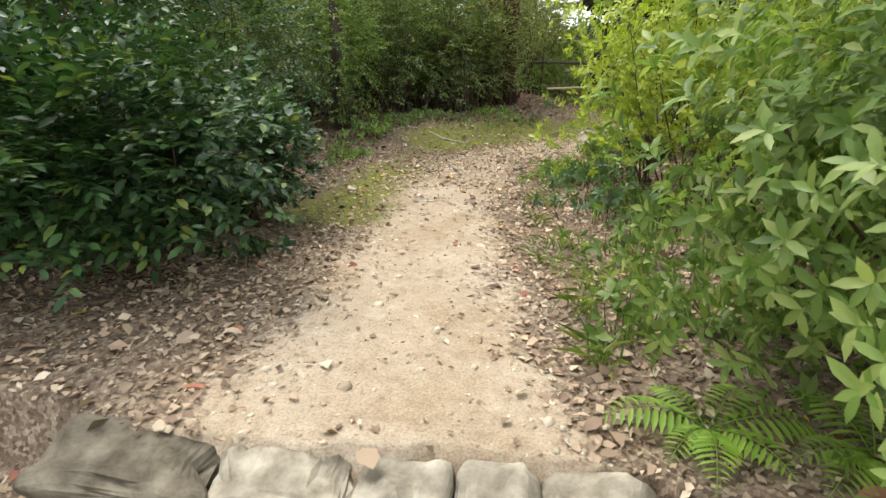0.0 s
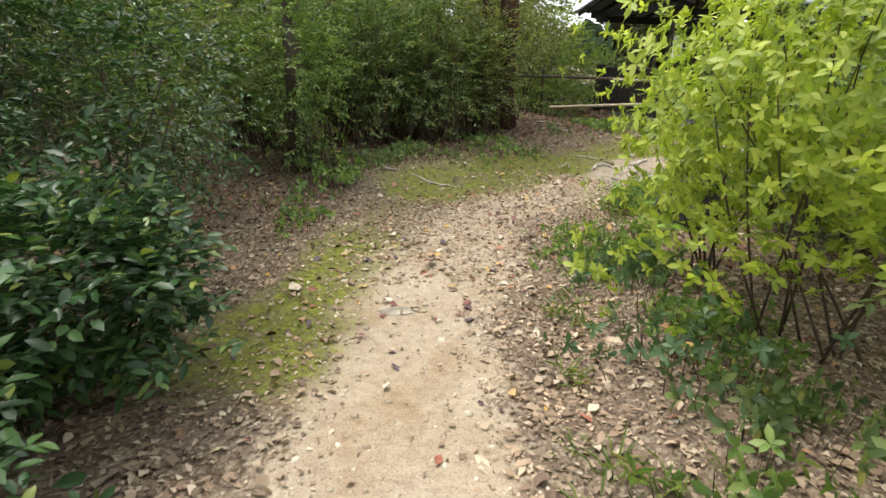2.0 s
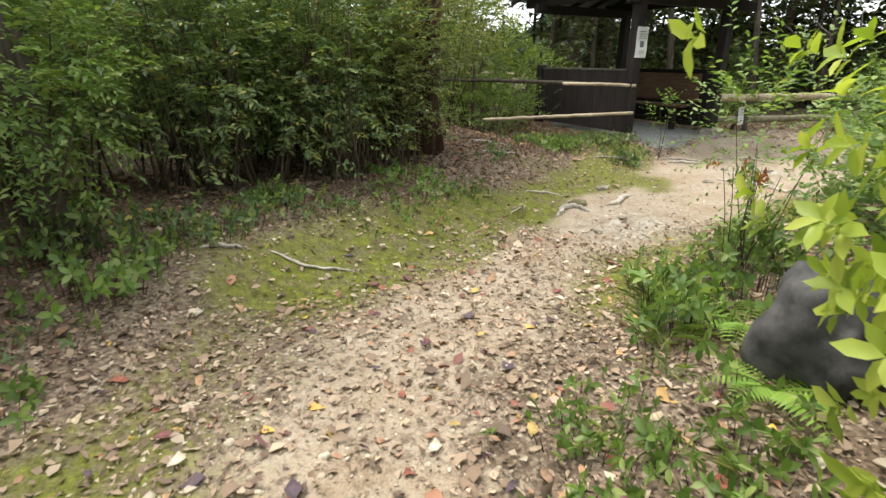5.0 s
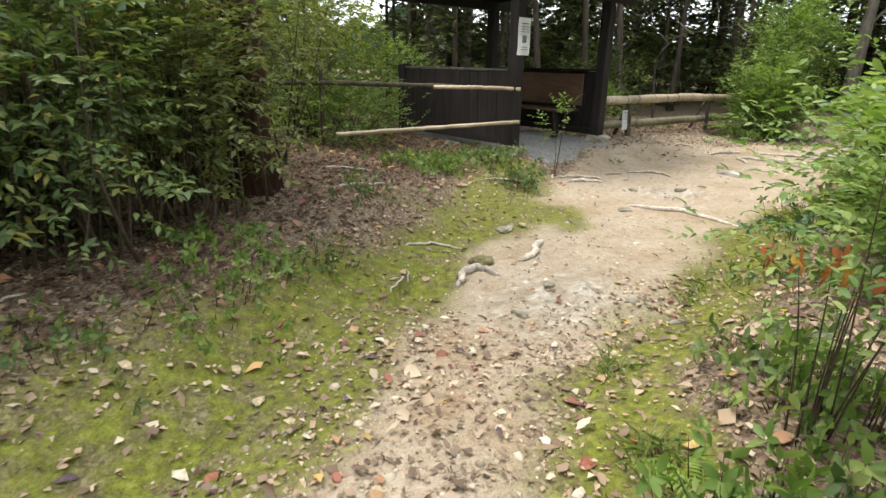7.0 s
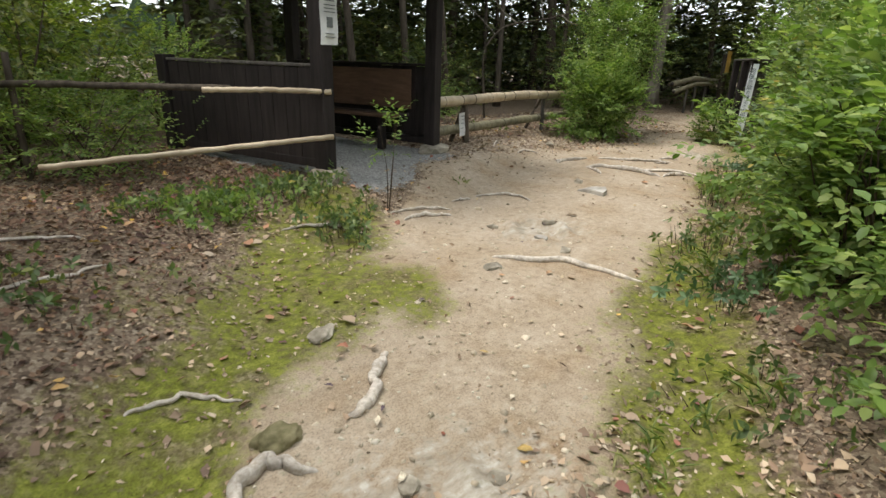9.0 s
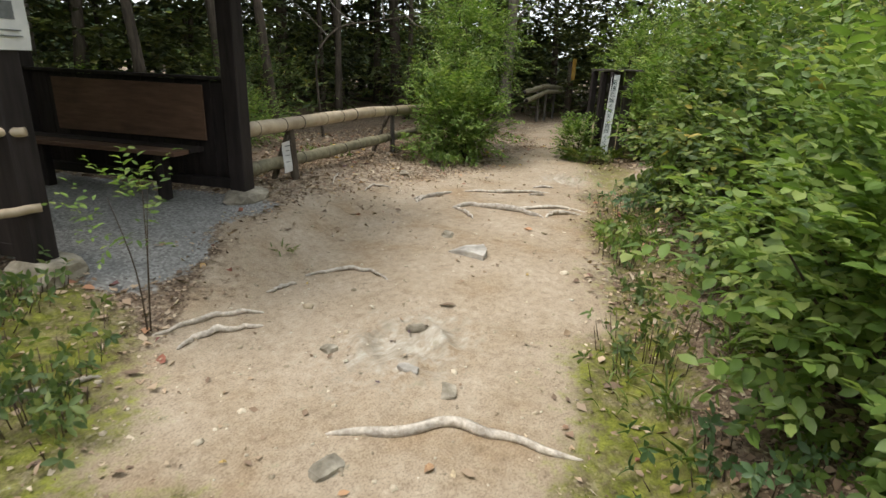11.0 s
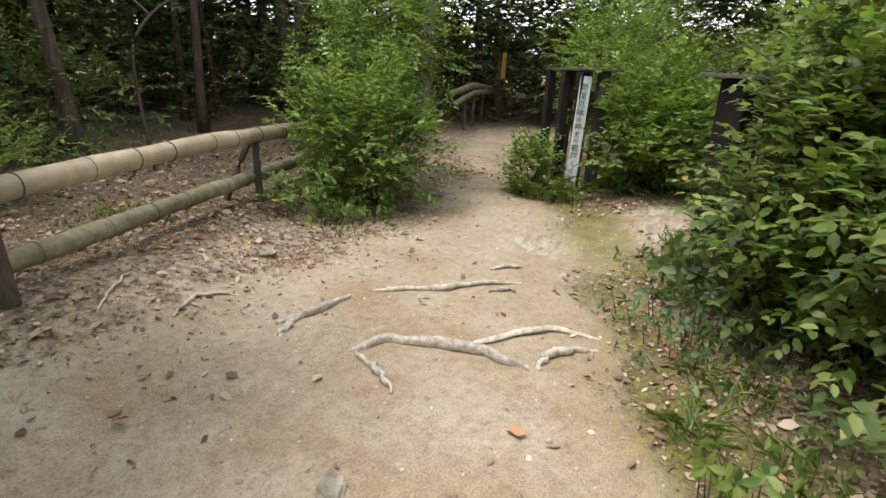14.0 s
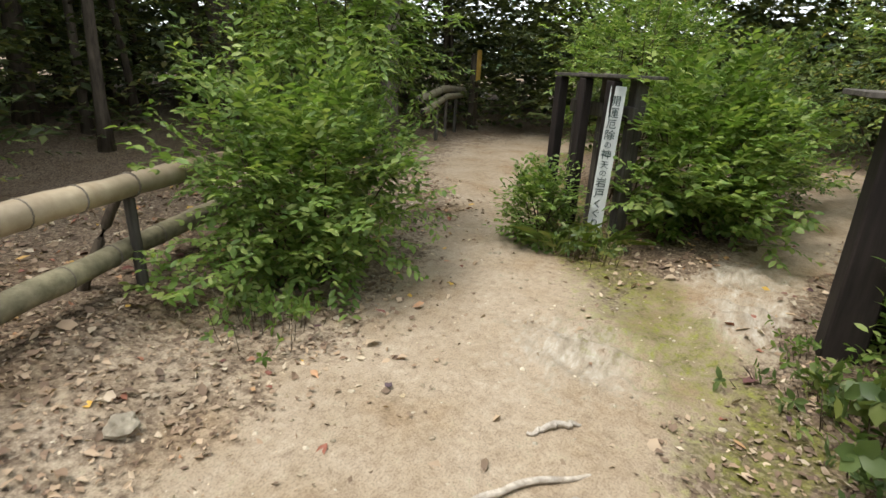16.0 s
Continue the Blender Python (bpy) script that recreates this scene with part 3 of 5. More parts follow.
for x, y in ((15.9, 13.9), (16.6, 14.1), (17.3, 14.25)):
    stake(fence3, x, y, 0.75, 0.035, M_GREYWOOD)
mark = thing("marker_post", (18.05, 14.2, gz(18.05, 14.2)), "tall dark wooden post with a yellow plate", "post")
part("post", box((0.16, 0.16, 1.75), (0, 0, 0.85), 0.01), M_BARK, mark)
part("plate", box((0.2, 0.02, 0.7), (0, -0.092, 1.45), 0.003), M_YELLOW, mark, "yellow plate")


# ---- roofed sign frames ----
def build_sign_frame():
    x, y = 11.57, 9.26
    s = thing("sign_frame", (x, y, gz(x, y)), "weathered timber frame under a plank cap holding a white lettered board", "sign", "", 50)
    g = 1.45
    for k in range(3):
        part("post", box((0.11, 0.13, g + 0.1), (0.06 + 0.42 * k, 0.02, g / 2), 0.008), M_GREYWOOD, s)
        part("post", box((0.10, 0.10, g), (0.02 + 0.42 * k, 0.32, g / 2), 0.008), M_DARKWOOD, s)
    part("crossbar", box((1.0, 0.05, 0.13), (0.45, 0.11, g - 0.28), 0.006), M_GREYWOOD, s)
    part("cap", box((1.05, 0.5, 0.03), (0.4, 0.12, g + 0.03), 0.004, Matrix.Rotation(0.02, 4, "Y")), M_GREYWOOD, s, "grey plank cap")
    return s


build_sign_frame()


def build_board():
    a = pose(11.25, 9.46, 0.2, 0, 0, -68)
    s = thing("lettered_board", (0, 0, 0), "white board with dark vertical Japanese lettering leaning on the sign frame", "sign")
    s.matrix_world = a @ pose(0, 0, 0, -2, 2, 0)
    part("board", box((0.132, 0.024, 1.38), (0, 0, 0.69), 0.003), M_WHITEBOARD, s)
    z = 1.30
    for ch, h in zip("開運厄除の神天の岩戸くぐり", (0.1, 0.1, 0.09, 0.1, 0.07, 0.1, 0.08, 0.07, 0.1, 0.1, 0.09, 0.09, 0.09)):
        cu = bpy.data.curves.new("character", "FONT")
        cu.body, cu.size, cu.align_x, cu.align_y, cu.extrude = ch, h * 0.95, "CENTER", "CENTER", 0.001
        tmp = new("character_curve", cu)
        me = bpy.data.meshes.new_from_object(tmp.evaluated_get(bpy.context.evaluated_depsgraph_get()))
        bpy.data.objects.remove(tmp)
        if not len(me.vertices):
            continue
        me.name = "character"
        me.materials.clear()
        me.materials.append(M_INK)
        o = new("character", me)
        o.parent = s
        o.matrix_basis = pose(-0.01, -0.0145, z - h / 2, 90, 0, 0)
        z -= h
    return s


build_board()


def build_gate_post():
    x, y = 9.85, 7.68
    s = thing("notice_board_post", (x, y, gz(x, y)), "dark timber posts with a grey plank cap beside the side path", "post", "", 5)
    part("post", box((0.2, 0.2, 1.42), (0, 0, 0.68), 0.012), M_DARKWOOD, s)
    part("post", box((0.17, 0.17, 1.42), (0.2, -0.16, 0.68), 0.012), M_DARKWOOD, s)
    part("crossbar", box((0.07, 0.9, 0.12), (0.12, -0.5, 1.12), 0.006), M_DARKWOOD, s)
    part("post", box((0.15, 0.15, 1.4), (0.12, -1.0, 0.68), 0.012), M_DARKWOOD, s)
    part("cap", box((0.6, 1.5, 0.03), (0.1, -0.5, 1.41), 0.004), M_GREYWOOD, s, "grey plank cap")
    return s


build_gate_post()


# ---- plants ----
def sprays(centres, ways, count, length, leaf, width, whorl=False, droop=0.15, flatness=0.6, fine=False):
    """Leafy twigs: leaves set along each twig, or in a whorl at its end."""
    n = len(centres)
    ways = unit(ways)
    up = np.array([0, 0, 1.0])
    side = unit(np.cross(ways, up) + 1e-4)
    top = unit(np.cross(side, ways))
    k = np.arange(count)[None, :]
    if whorl:
        ang = k * 2.4 + rng.uniform(0, 6.3, (n, 1))
        base = np.repeat((centres + ways * np.asarray(length)[:, None])[:, None], count, 1) - ways[:, None] * (k[..., None] * 0.006)
        way = ways[:, None] * rng.uniform(0.25, 0.8, (n, count, 1)) + side[:, None] * np.cos(ang)[..., None] + top[:, None] * np.sin(ang)[..., None]
        ups = np.repeat(ways[:, None], count, 1) + 0.5 * up
    else:
        u = (k + 0.6) / count
        base = centres[:, None] + ways[:, None] * (u * np.asarray(length)[:, None])[..., None]
        sgn = np.where(k % 2 == 0, 1.0, -1.0)
        way = ways[:, None] * rng.uniform(0.3, 0.9, (n, count, 1)) + side[:, None] * sgn[..., None] * rng.uniform(0.6, 1.1, (n, count, 1)) + rng.normal(size=(n, count, 3)) * 0.22
        ups = top[:, None] * flatness + up * 0.6 + rng.normal(size=(n, count, 3)) * 0.35
    L = leaf * rng.uniform(0.65, 1.2, (n, count))
    return leaves(base.reshape(-1, 3), way.reshape(-1, 3), ups.reshape(-1, 3), L.ravel(), (L * width).ravel(), droop, fine)


def crown_points(n, centre, radii, hollow=2.2, lumps=0.28):
    d = unit(rng.normal(size=(n, 3)))
    bump = 1 + lumps * (np.sin(d[:, 0] * 5 + centre[0] * 3) * np.sin(d[:, 1] * 6 + centre[1] * 5) + 0.6 * np.sin(d[:, 2] * 9 + d[:, 0] * 7 + centre[1]))
    r = rng.uniform(0.12, 1, n) ** (1 / hollow) * bump
    return np.asarray(centre) + d * r[:, None] * np.asarray(radii), d


def clear_of_path(p, margin=-0.12):
    d, _, _ = to_line(p[:, 0], p[:, 1], LINE)
    return d > margin


def stems_of(centre, radii, ground, count, thick, spread=0.25, reach=0.8, upright=0.0):
    out = []
    for _ in range(count):
        a = rng.uniform(0, 6.3)
        r0 = spread * rng.uniform(0.1, 1)
        b = np.array([centre[0] + r0 * radii[0] * math.cos(a), centre[1] + r0 * radii[1] * math.sin(a), 0])
        b[2] = gz(b[0], b[1]) - 0.04
        d = unit(rng.normal(size=3) * [1, 1, 0.4] + [0, 0, 0.5])
        e = np.asarray(centre) + d * np.asarray(radii) * reach
        e[:2] = b[:2] * upright + e[:2] * (1 - upright)
        m = (b + e) / 2 + rng.normal(size=3) * 0.07 * max(radii)
        out.append(tube(smooth_line([b, m, e], 9), np.linspace(thick, thick * 0.3, 9), 5))
    return out


def bush(name, x, y, zc, radii, twigs, leaf, material, label, category="shrub", group="", stems=8, thick=0.012, count=7, width=0.42, whorl=False, fine=False,
         lift=0.35, hollow=2.2, lumps=0.28, spread=0.25, margin=-0.12, twig_len=0.2, floor=0.05, stem_material=None):
    s = thing(name, (x, y, gz(x, y)), label, category, group)
    inv = np.array([x, y, gz(x, y)])
    c, d = crown_points(twigs, (x, y, zc), radii, hollow, lumps)
    ok = clear_of_path(c, margin) & (c[:, 2] > height(c[:, 0], c[:, 1]) + floor)
    c, d = c[ok], d[ok]
    way = d * 0.8 + np.array([0, 0, lift]) + rng.normal(size=c.shape) * 0.35
    v, f = sprays(c, way, count, twig_len * rng.uniform(0.6, 1.3, len(c)), leaf, width, whorl, fine=fine)
    child(new("foliage", mesh_from("foliage", v - inv, f, material)), s)
    if stems:
        made = stems_of((x, y, zc), radii, 0, stems, thick, spread, 0.8, 0.45 if stems > 16 else 0.0)
        if stems > 16:
            v, f = joined(made)
            tagged(child(new("stem", mesh_from("stem", v - inv, f, stem_material or M_TWIG, True)), s), kind="stuff")
        else:
            for v, f in made:
                child(new("stem", mesh_from("stem", v - inv, f, stem_material or M_TWIG, True)), s)
    return s


# shrubs beside the first stretch
bush("evergreen_shrub", -2.05, -2.7, 0.82, (0.92, 0.85, 0.55), 1900, 0.085, M_LEAF_DARK, "dark glossy evergreen shrub over leaf litter", fine=True, stems=10, spread=0.5, lift=0.15, floor=0.3)
bush("evergreen_shrub", -1.85, -1.45, 0.62, (0.62, 0.62, 0.45), 800, 0.08, M_LEAF_DARK, "low dark glossy evergreen shrub by the moss", fine=True, stems=8, spread=0.5, lift=0.15, floor=0.25)
bush("evergreen_shrub", -3.3, -1.9, 1.1, (1.0, 1.3, 1.0), 1300, 0.09, M_LEAF_DARK, "dark evergreen shrub in deep shade", stems=10, lift=0.15)
# Next three saplings take darker leaf colours to stand for the shade here.
bush("feathery_sapling", -2.35, -0.5, 1.35, (0.75, 0.75, 0.75), 650, 0.06, M_LEAF_DARK, "thin sapling with layered twigs, leaves darkened for the shade", "sapling", stems=6, count=9, lift=0.0, spread=0.12, floor=0.35, hollow=3)
bush("feathery_sapling", -3.0, 0.9, 1.6, (0.85, 0.9, 1.0), 700, 0.06, M_LEAF_FAR, "olive-green sapling with layered twigs", "sapling", stems=6, count=9, lift=0.0, spread=0.12, floor=0.4, hollow=3)
bush("feathery_sapling", -3.6, -0.4, 2.0, (1.0, 1.0, 1.0), 800, 0.07, M_LEAF_DARK, "leafy sapling at the back of the shrubs", "sapling", stems=6, count=9, lift=0.0)
bush("feathery_sapling", -2.55, 2.95, 1.6, (0.6, 0.6, 1.0), 700, 0.065, M_LEAF_FRESH, "green sapling beside a dark trunk", "sapling", stems=7, count=9, lift=0.05, floor=0.1, hollow=3)
bush("azalea_shrub", 1.85, -3.55, 1.05, (0.95, 1.05, 0.9), 3000, 0.07, M_LEAF_FRESH, "bright green azalea shrub with whorled leaves", fine=True, whorl=True, count=7, width=0.35, stems=16, spread=0.3, lift=0.3, margin=0.2, floor=0.3)
bush("lime_shrub", 1.8, -0.5, 1.52, (0.98, 1.0, 0.92), 2500, 0.056, M_LEAF_LIME, "lime-yellow leafy shrub arching over the bank", fine=True, whorl=True, count=6, width=0.45, stems=12, thick=0.009, spread=0.3, lift=0.15, margin=0.08, floor=0.58, lumps=0.42)
bush("lime_shrub", 1.55, 0.55, 1.15, (0.6, 0.7, 0.6), 420, 0.08, M_LEAF_LIME, "lime-green shrub beside the path bend", fine=True, whorl=True, count=6, width=0.45, stems=9, lift=0.15, margin=0.2, floor=0.5)
bush("leafy_shrub", 3.0, -1.6, 1.3, (1.2, 1.5, 1.3), 1300, 0.09, M_LEAF_MID, "green shrub on the bank behind the path shrubs", stems=10)
bush("leafy_shrub", 3.0, 1.2, 1.2, (1.1, 1.2, 1.2), 1000, 0.09, M_LEAF_MID, "green shrub on the bank behind the path shrubs", stems=10)

# stemmy thicket between the bends
for x, y, rx, rz, m, tw in ((-2.5, 5.0, 0.95, 1.2, M_LEAF_MID, 1100), (-1.45, 5.6, 0.95, 1.25, M_LEAF_MID, 1250), (-0.7, 6.4, 0.85, 1.25, M_LEAF_OLIVE, 1250), (-2.2, 6.6, 1.0, 1.5, M_LEAF_FRESH, 1200), (-3.6, 4.2, 1.1, 1.4, M_LEAF_MID, 1200)):
    bush("thicket_shrub", x, y, 1.45, (rx, rx, rz), tw, 0.08, m, "dense twiggy thicket shrub with bare lower stems", "shrub", "thicket", stems=44, thick=0.013, count=8, spread=0.7, lift=0.05, floor=0.3, hollow=1.6, lumps=0.5)
bush("yellowing_sapling", -0.05, 8.0, 2.0, (0.9, 0.7, 0.7), 520, 0.06, M_LEAF_OLIVE, "yellow-green sapling by the pole fence", "sapling", stems=4, count=8, lift=0.0, floor=0.95, spread=0.08)
bush("leafy_shrub", 0.9, 10.3, 0.8, (0.9, 0.7, 0.5), 500, 0.06, M_LEAF_FRESH, "light green undergrowth behind the pole fence", stems=10, count=8)
bush("leafy_shrub", -1.0, 9.6, 0.85, (1.0, 0.8, 0.6), 500, 0.07, M_LEAF_FRESH, "light green undergrowth behind the pole fence", stems=10, count=8)

for x, y, zc, r, rz, tw, m in ((-4.6, 0.6, 1.9, 1.2, 1.6, 900, M_LEAF_FAR), (-4.2, 2.6, 1.9, 1.2, 1.7, 900, M_LEAF_FRESH), (-4.9, 5.6, 2.0, 1.3, 1.8, 900, M_LEAF_MID), (-3.4, 7.6, 2.0, 1.3, 1.8, 900, M_LEAF_FRESH), (-1.6, 8.6, 2.1, 1.2, 1.6, 800, M_LEAF_OLIVE), (-5.2, -2.2, 2.0, 1.3, 1.8, 900, M_LEAF_FAR), (0.2, 10.9, 2.2, 1.2, 1.5, 600, M_LEAF_OLIVE)):
    bush("tall_shrub", x, y, zc, (r, r, rz), tw, 0.085, m, "tall leafy understorey shrub at the edge of the wood", "shrub", "understorey shrubs", stems=10, thick=0.02, count=8, lift=0.1, floor=0.2, hollow=1.8)

# hedge on the outer side of the bend
HEDGE = ((2.75, 2.3, 0.75, 0.6, 0.6, 500, M_LEAF_FRESH, 0.2), (3.95, 3.75, 0.8, 0.7, 0.65, 800, M_LEAF_FRESH, 0.2), (4.95, 4.95, 0.98, 0.72, 0.78, 1050, M_LEAF_FRESH, 0.12), (6.0, 5.3, 0.95, 0.76, 0.8, 1100, M_LEAF_FRESH, -0.1),
         (7.0, 5.95, 1.0, 0.78, 0.9, 1100, M_LEAF_MID, 0.0), (7.95, 6.6, 1.2, 0.72, 1.0, 1000, M_LEAF_FRESH, 0.05), (5.4, 3.0, 1.5, 1.2, 1.2, 900, M_LEAF_FRESH, 0.2), (7.3, 4.6, 1.8, 1.3, 1.4, 1100, M_LEAF_FRESH, 0.2), (9.3, 5.4, 1.9, 1.3, 1.4, 1000, M_LEAF_MID, 0.2))
for x, y, zc, r, rz, tw, m, margin in HEDGE:
    bush("hedge_shrub", x, y, zc, (r, r, rz), tw, 0.08, m, "broadleaf hedge shrub, green with a few yellow leaves", "shrub", "hedge along the bend", stems=12, count=7, width=0.52, fine=True, lift=0.2, margin=margin, floor=0.12, lumps=0.42)

bush("arching_shrub", 1.98, 2.95, 1.15, (0.5, 0.42, 0.45), 150, 0.05, M_LEAF_FRESH, "slender shrub with arching light green sprays", stems=5, thick=0.0045, count=9, width=0.4, fine=True, lift=0.1, margin=0.3, floor=0.35, twig_len=0.3, lumps=0.4)

for x, y, zc, r, rz, tw, m in ((14.3, 6.7, 2.1, 1.4, 1.5, 900, M_LEAF_MID), (2.0, 13.6, 1.0, 1.0, 0.9, 600, M_LEAF_FRESH), (0.3, 13.0, 1.2, 1.1, 1.1, 700, M_LEAF_FRESH), (12.2, 14.6, 1.6, 1.2, 1.5, 700, M_LEAF_MID), (7.6, 14.6, 1.0, 1.0, 0.9, 500, M_LEAF_MID), (16.8, 10.2, 1.8, 1.2, 1.5, 700, M_LEAF_MID)):
    bush("woodland_shrub", x, y, zc, (r, r, rz), tw, 0.085, m, "leafy shrub at the edge of the open wood", "shrub", "understorey shrubs", stems=8, thick=0.015, count=8, lift=0.1, lumps=0.4)

# shrubs by the fence and the sign
bush("leafy_shrub", 9.15, 10.98, 0.8, (0.8, 0.74, 0.72), 1700, 0.074, M_LEAF_FRESH, "bright green shrub growing through the log fence", stems=12, count=8, width=0.45, fine=True, lift=0.2, margin=-0.12, lumps=0.5)
bush("leafy_shrub", 10.05, 11.5, 1.95, (0.9, 0.8, 0.9), 1200, 0.075, M_LEAF_FRESH, "tall green shrub behind the log fence", stems=8, count=8, lift=0.0, lumps=0.4, floor=0.9)
bush("leafy_shrub", 12.1, 8.7, 0.95, (1.05, 0.72, 0.85), 1500, 0.085, M_LEAF_FRESH, "broad green shrub with yellowing tips beside the sign", stems=12, count=8, width=0.5, fine=True, margin=0.1, lumps=0.4)
bush("leafy_shrub", 11.12, 9.95, 0.42, (0.3, 0.28, 0.36), 380, 0.065, M_LEAF_FRESH, "small leafy shrub at the foot of the sign", stems=6, count=7, width=0.5, fine=True, margin=-0.6)
bush("overhanging_shrub", 8.4, 6.75, 1.75, (0.85, 0.55, 0.6), 700, 0.075, M_LEAF_MID, "leafy branches overhanging the path edge", stems=6, count=7, width=0.5, fine=True, lift=-0.05, spread=0.1, floor=0.7, margin=0.1, lumps=0.4)
bush("leafy_shrub", 8.5, 7.1, 1.0, (0.5, 0.36, 0.85), 700, 0.075, M_LEAF_MID, "upright leafy shrub hiding the plank-capped post", stems=8, count=7, width=0.5, fine=True, lift=0.1, margin=0.1, lumps=0.4)
bush("overhanging_shrub", 11.0, 6.7, 2.1, (1.2, 0.8, 0.8), 800, 0.075, M_LEAF_FRESH, "leafy branches hanging above the side path", stems=6, count=7, width=0.5, lift=-0.05, spread=0.1, floor=0.9, margin=0.1, lumps=0.4)
bush("leafy_shrub", 13.4, 8.3, 1.1, (1.0, 0.8, 0.95), 1000, 0.07, M_LEAF_MID, "green shrub above the side path", stems=10, count=8, width=0.5)
bush("leafy_shrub", 9.72, 7.25, 0.5, (0.34, 0.3, 0.42), 300, 0.07, M_LEAF_FRESH, "leafy green plant growing against the dark posts", stems=6, count=7, width=0.45, fine=True, margin=-0.2)
bush("leafy_shrub", 0.9, 12.6, 1.6, (1.0, 0.9, 1.3), 600, 0.08, M_LEAF_BRIGHT, "pale sunlit shrub beyond the pole fence", stems=8, count=8, width=0.5)
bush("leafy_shrub", 13.2, 9.7, 1.9, (1.2, 0.9, 0.9), 1000, 0.07, M_LEAF_FRESH, "high green shrub behind the sign", stems=10, count=8, width=0.5)
bush("leafy_shrub", 6.2, 12.6, 0.75, (0.6, 0.5, 0.45), 350, 0.06, M_LEAF_FRESH, "fresh green shrub behind the fence", stems=8, count=8)
bush("leafy_shrub", 4.6, 13.4, 0.8, (0.7, 0.6, 0.5), 350, 0.06, M_LEAF_FRESH, "fresh green shrub behind the shelter", stems=8, count=8)
bush("sapling", 3.3, 8.15, 0.85, (0.22, 0.22, 0.24), 34, 0.055, M_LEAF_FRESH, "thin sapling with pale leaves before the shelter", "sapling", stems=3, thick=0.006, count=6, fine=True, floor=0.2, spread=0.05)


# ---- low plants ----
def low_plant(x, y, r, h, n, leaf, material, label, name="low_plant", width=0.45, group="low plants"):
    z = gz(x, y)
    s = thing(name, (x, y, z), label, "plant", group)
    p = np.stack([rng.normal(0, r * 0.5, n), rng.normal(0, r * 0.5, n), np.zeros(n)], 1)
    p[:, 2] = height(p[:, 0] + x, p[:, 1] + y) - z + rng.uniform(0.3, 1, n) * h
    ok = clear_of_path(p + [x, y, 0], -0.05)
    p = p[ok]
    way = np.concatenate([rng.normal(size=(len(p), 2)), rng.uniform(-0.1, 0.5, (len(p), 1))], 1)
    v, f = sprays(p, way, 5, 0.07 * np.ones(len(p)), leaf, width, True, fine=True)
    st = [tube(np.stack([q * [0.9, 0.9, 1] - [0, 0, max(0.05, q[2] * 0.98)], q]), [0.003, 0.002], 4) for q in p]
    child(new("foliage", mesh_from("foliage", v, f, material)), s)
    if st:
        v, f = joined(st)
        tagged(child(new("stem", mesh_from("stem", v, f, M_TWIG)), s), kind="stuff")
    return s


LOW = ((-2.0, 2.5, 0.4, 0.22, 50, 0.08, M_LEAF_FRESH), (-1.7, 3.4, 0.35, 0.15, 50, 0.07, M_LEAF_MID), (-2.5, 3.0, 0.4, 0.3, 60, 0.08, M_LEAF_MID), (-0.1, 5.15, 0.35, 0.1, 50, 0.05, M_LEAF_FRESH), (1.6, 8.3, 0.4, 0.12, 60, 0.06, M_LEAF_FRESH), (1.05, -0.7, 0.5, 0.2, 60, 0.07, M_LEAF_BLUE), (0.95, 0.35, 0.4, 0.2, 50, 0.06, M_LEAF_BLUE), (1.0, -1.9, 0.35, 0.15, 26, 0.08, M_LEAF_FRESH), (0.95, -2.9, 0.3, 0.16, 26, 0.08, M_LEAF_FRESH),
       (1.25, -1.4, 0.35, 0.15, 26, 0.08, M_LEAF_MID), (1.35, 2.3, 0.35, 0.25, 55, 0.075, M_LEAF_FRESH), (1.5, 2.75, 0.32, 0.25, 55, 0.075, M_LEAF_FRESH), (1.8, 2.5, 0.35, 0.25, 45, 0.07, M_LEAF_MID), (2.2, 3.1, 0.35, 0.2, 45, 0.07, M_LEAF_FRESH),
       (-0.35, 4.7, 0.4, 0.12, 60, 0.05, M_LEAF_FRESH), (-1.35, 4.1, 0.4, 0.14, 45, 0.06, M_LEAF_MID), (-2.1, 3.6, 0.4, 0.14, 40, 0.06, M_LEAF_MID), (0.3, 5.4, 0.3, 0.1, 30, 0.045, M_LEAF_MID),
       (2.75, 7.75, 0.42, 0.17, 100, 0.06, M_LEAF_MID), (2.5, 8.5, 0.4, 0.15, 70, 0.06, M_LEAF_MID), (1.9, 8.4, 0.5, 0.14, 80, 0.06, M_LEAF_FRESH), (2.2, 8.7, 0.5, 0.14, 60, 0.06, M_LEAF_MID), (1.4, 8.5, 0.5, 0.14, 50, 0.06, M_LEAF_MID), (2.85, 8.7, 0.25, 0.16, 30, 0.06, M_LEAF_MID),
       (4.35, 5.35, 0.4, 0.16, 50, 0.06, M_LEAF_BLUE), (5.2, 6.05, 0.4, 0.2, 45, 0.06, M_LEAF_MID), (6.6, 6.9, 0.35, 0.25, 45, 0.07, M_LEAF_FRESH), (8.0, 7.4, 0.4, 0.2, 45, 0.06, M_LEAF_BLUE),
       (10.9, 9.45, 0.35, 0.25, 50, 0.06, M_LEAF_MID), (8.4, 10.6, 0.35, 0.2, 50, 0.06, M_LEAF_FRESH), (-1.3, -2.4, 0.2, 0.12, 14, 0.07, M_LEAF_DARK), (-2.2, 1.8, 0.4, 0.1, 30, 0.05, M_LEAF_MID),
       (-1.9, 3.0, 0.3, 0.1, 30, 0.05, M_LEAF_FRESH), (-0.9, 4.2, 0.3, 0.1, 26, 0.05, M_LEAF_MID))
for x, y, r, h, n, lf, m in LOW:
    low_plant(x, y, r, h, n, lf, m, "low leafy ground plants among dead leaves")


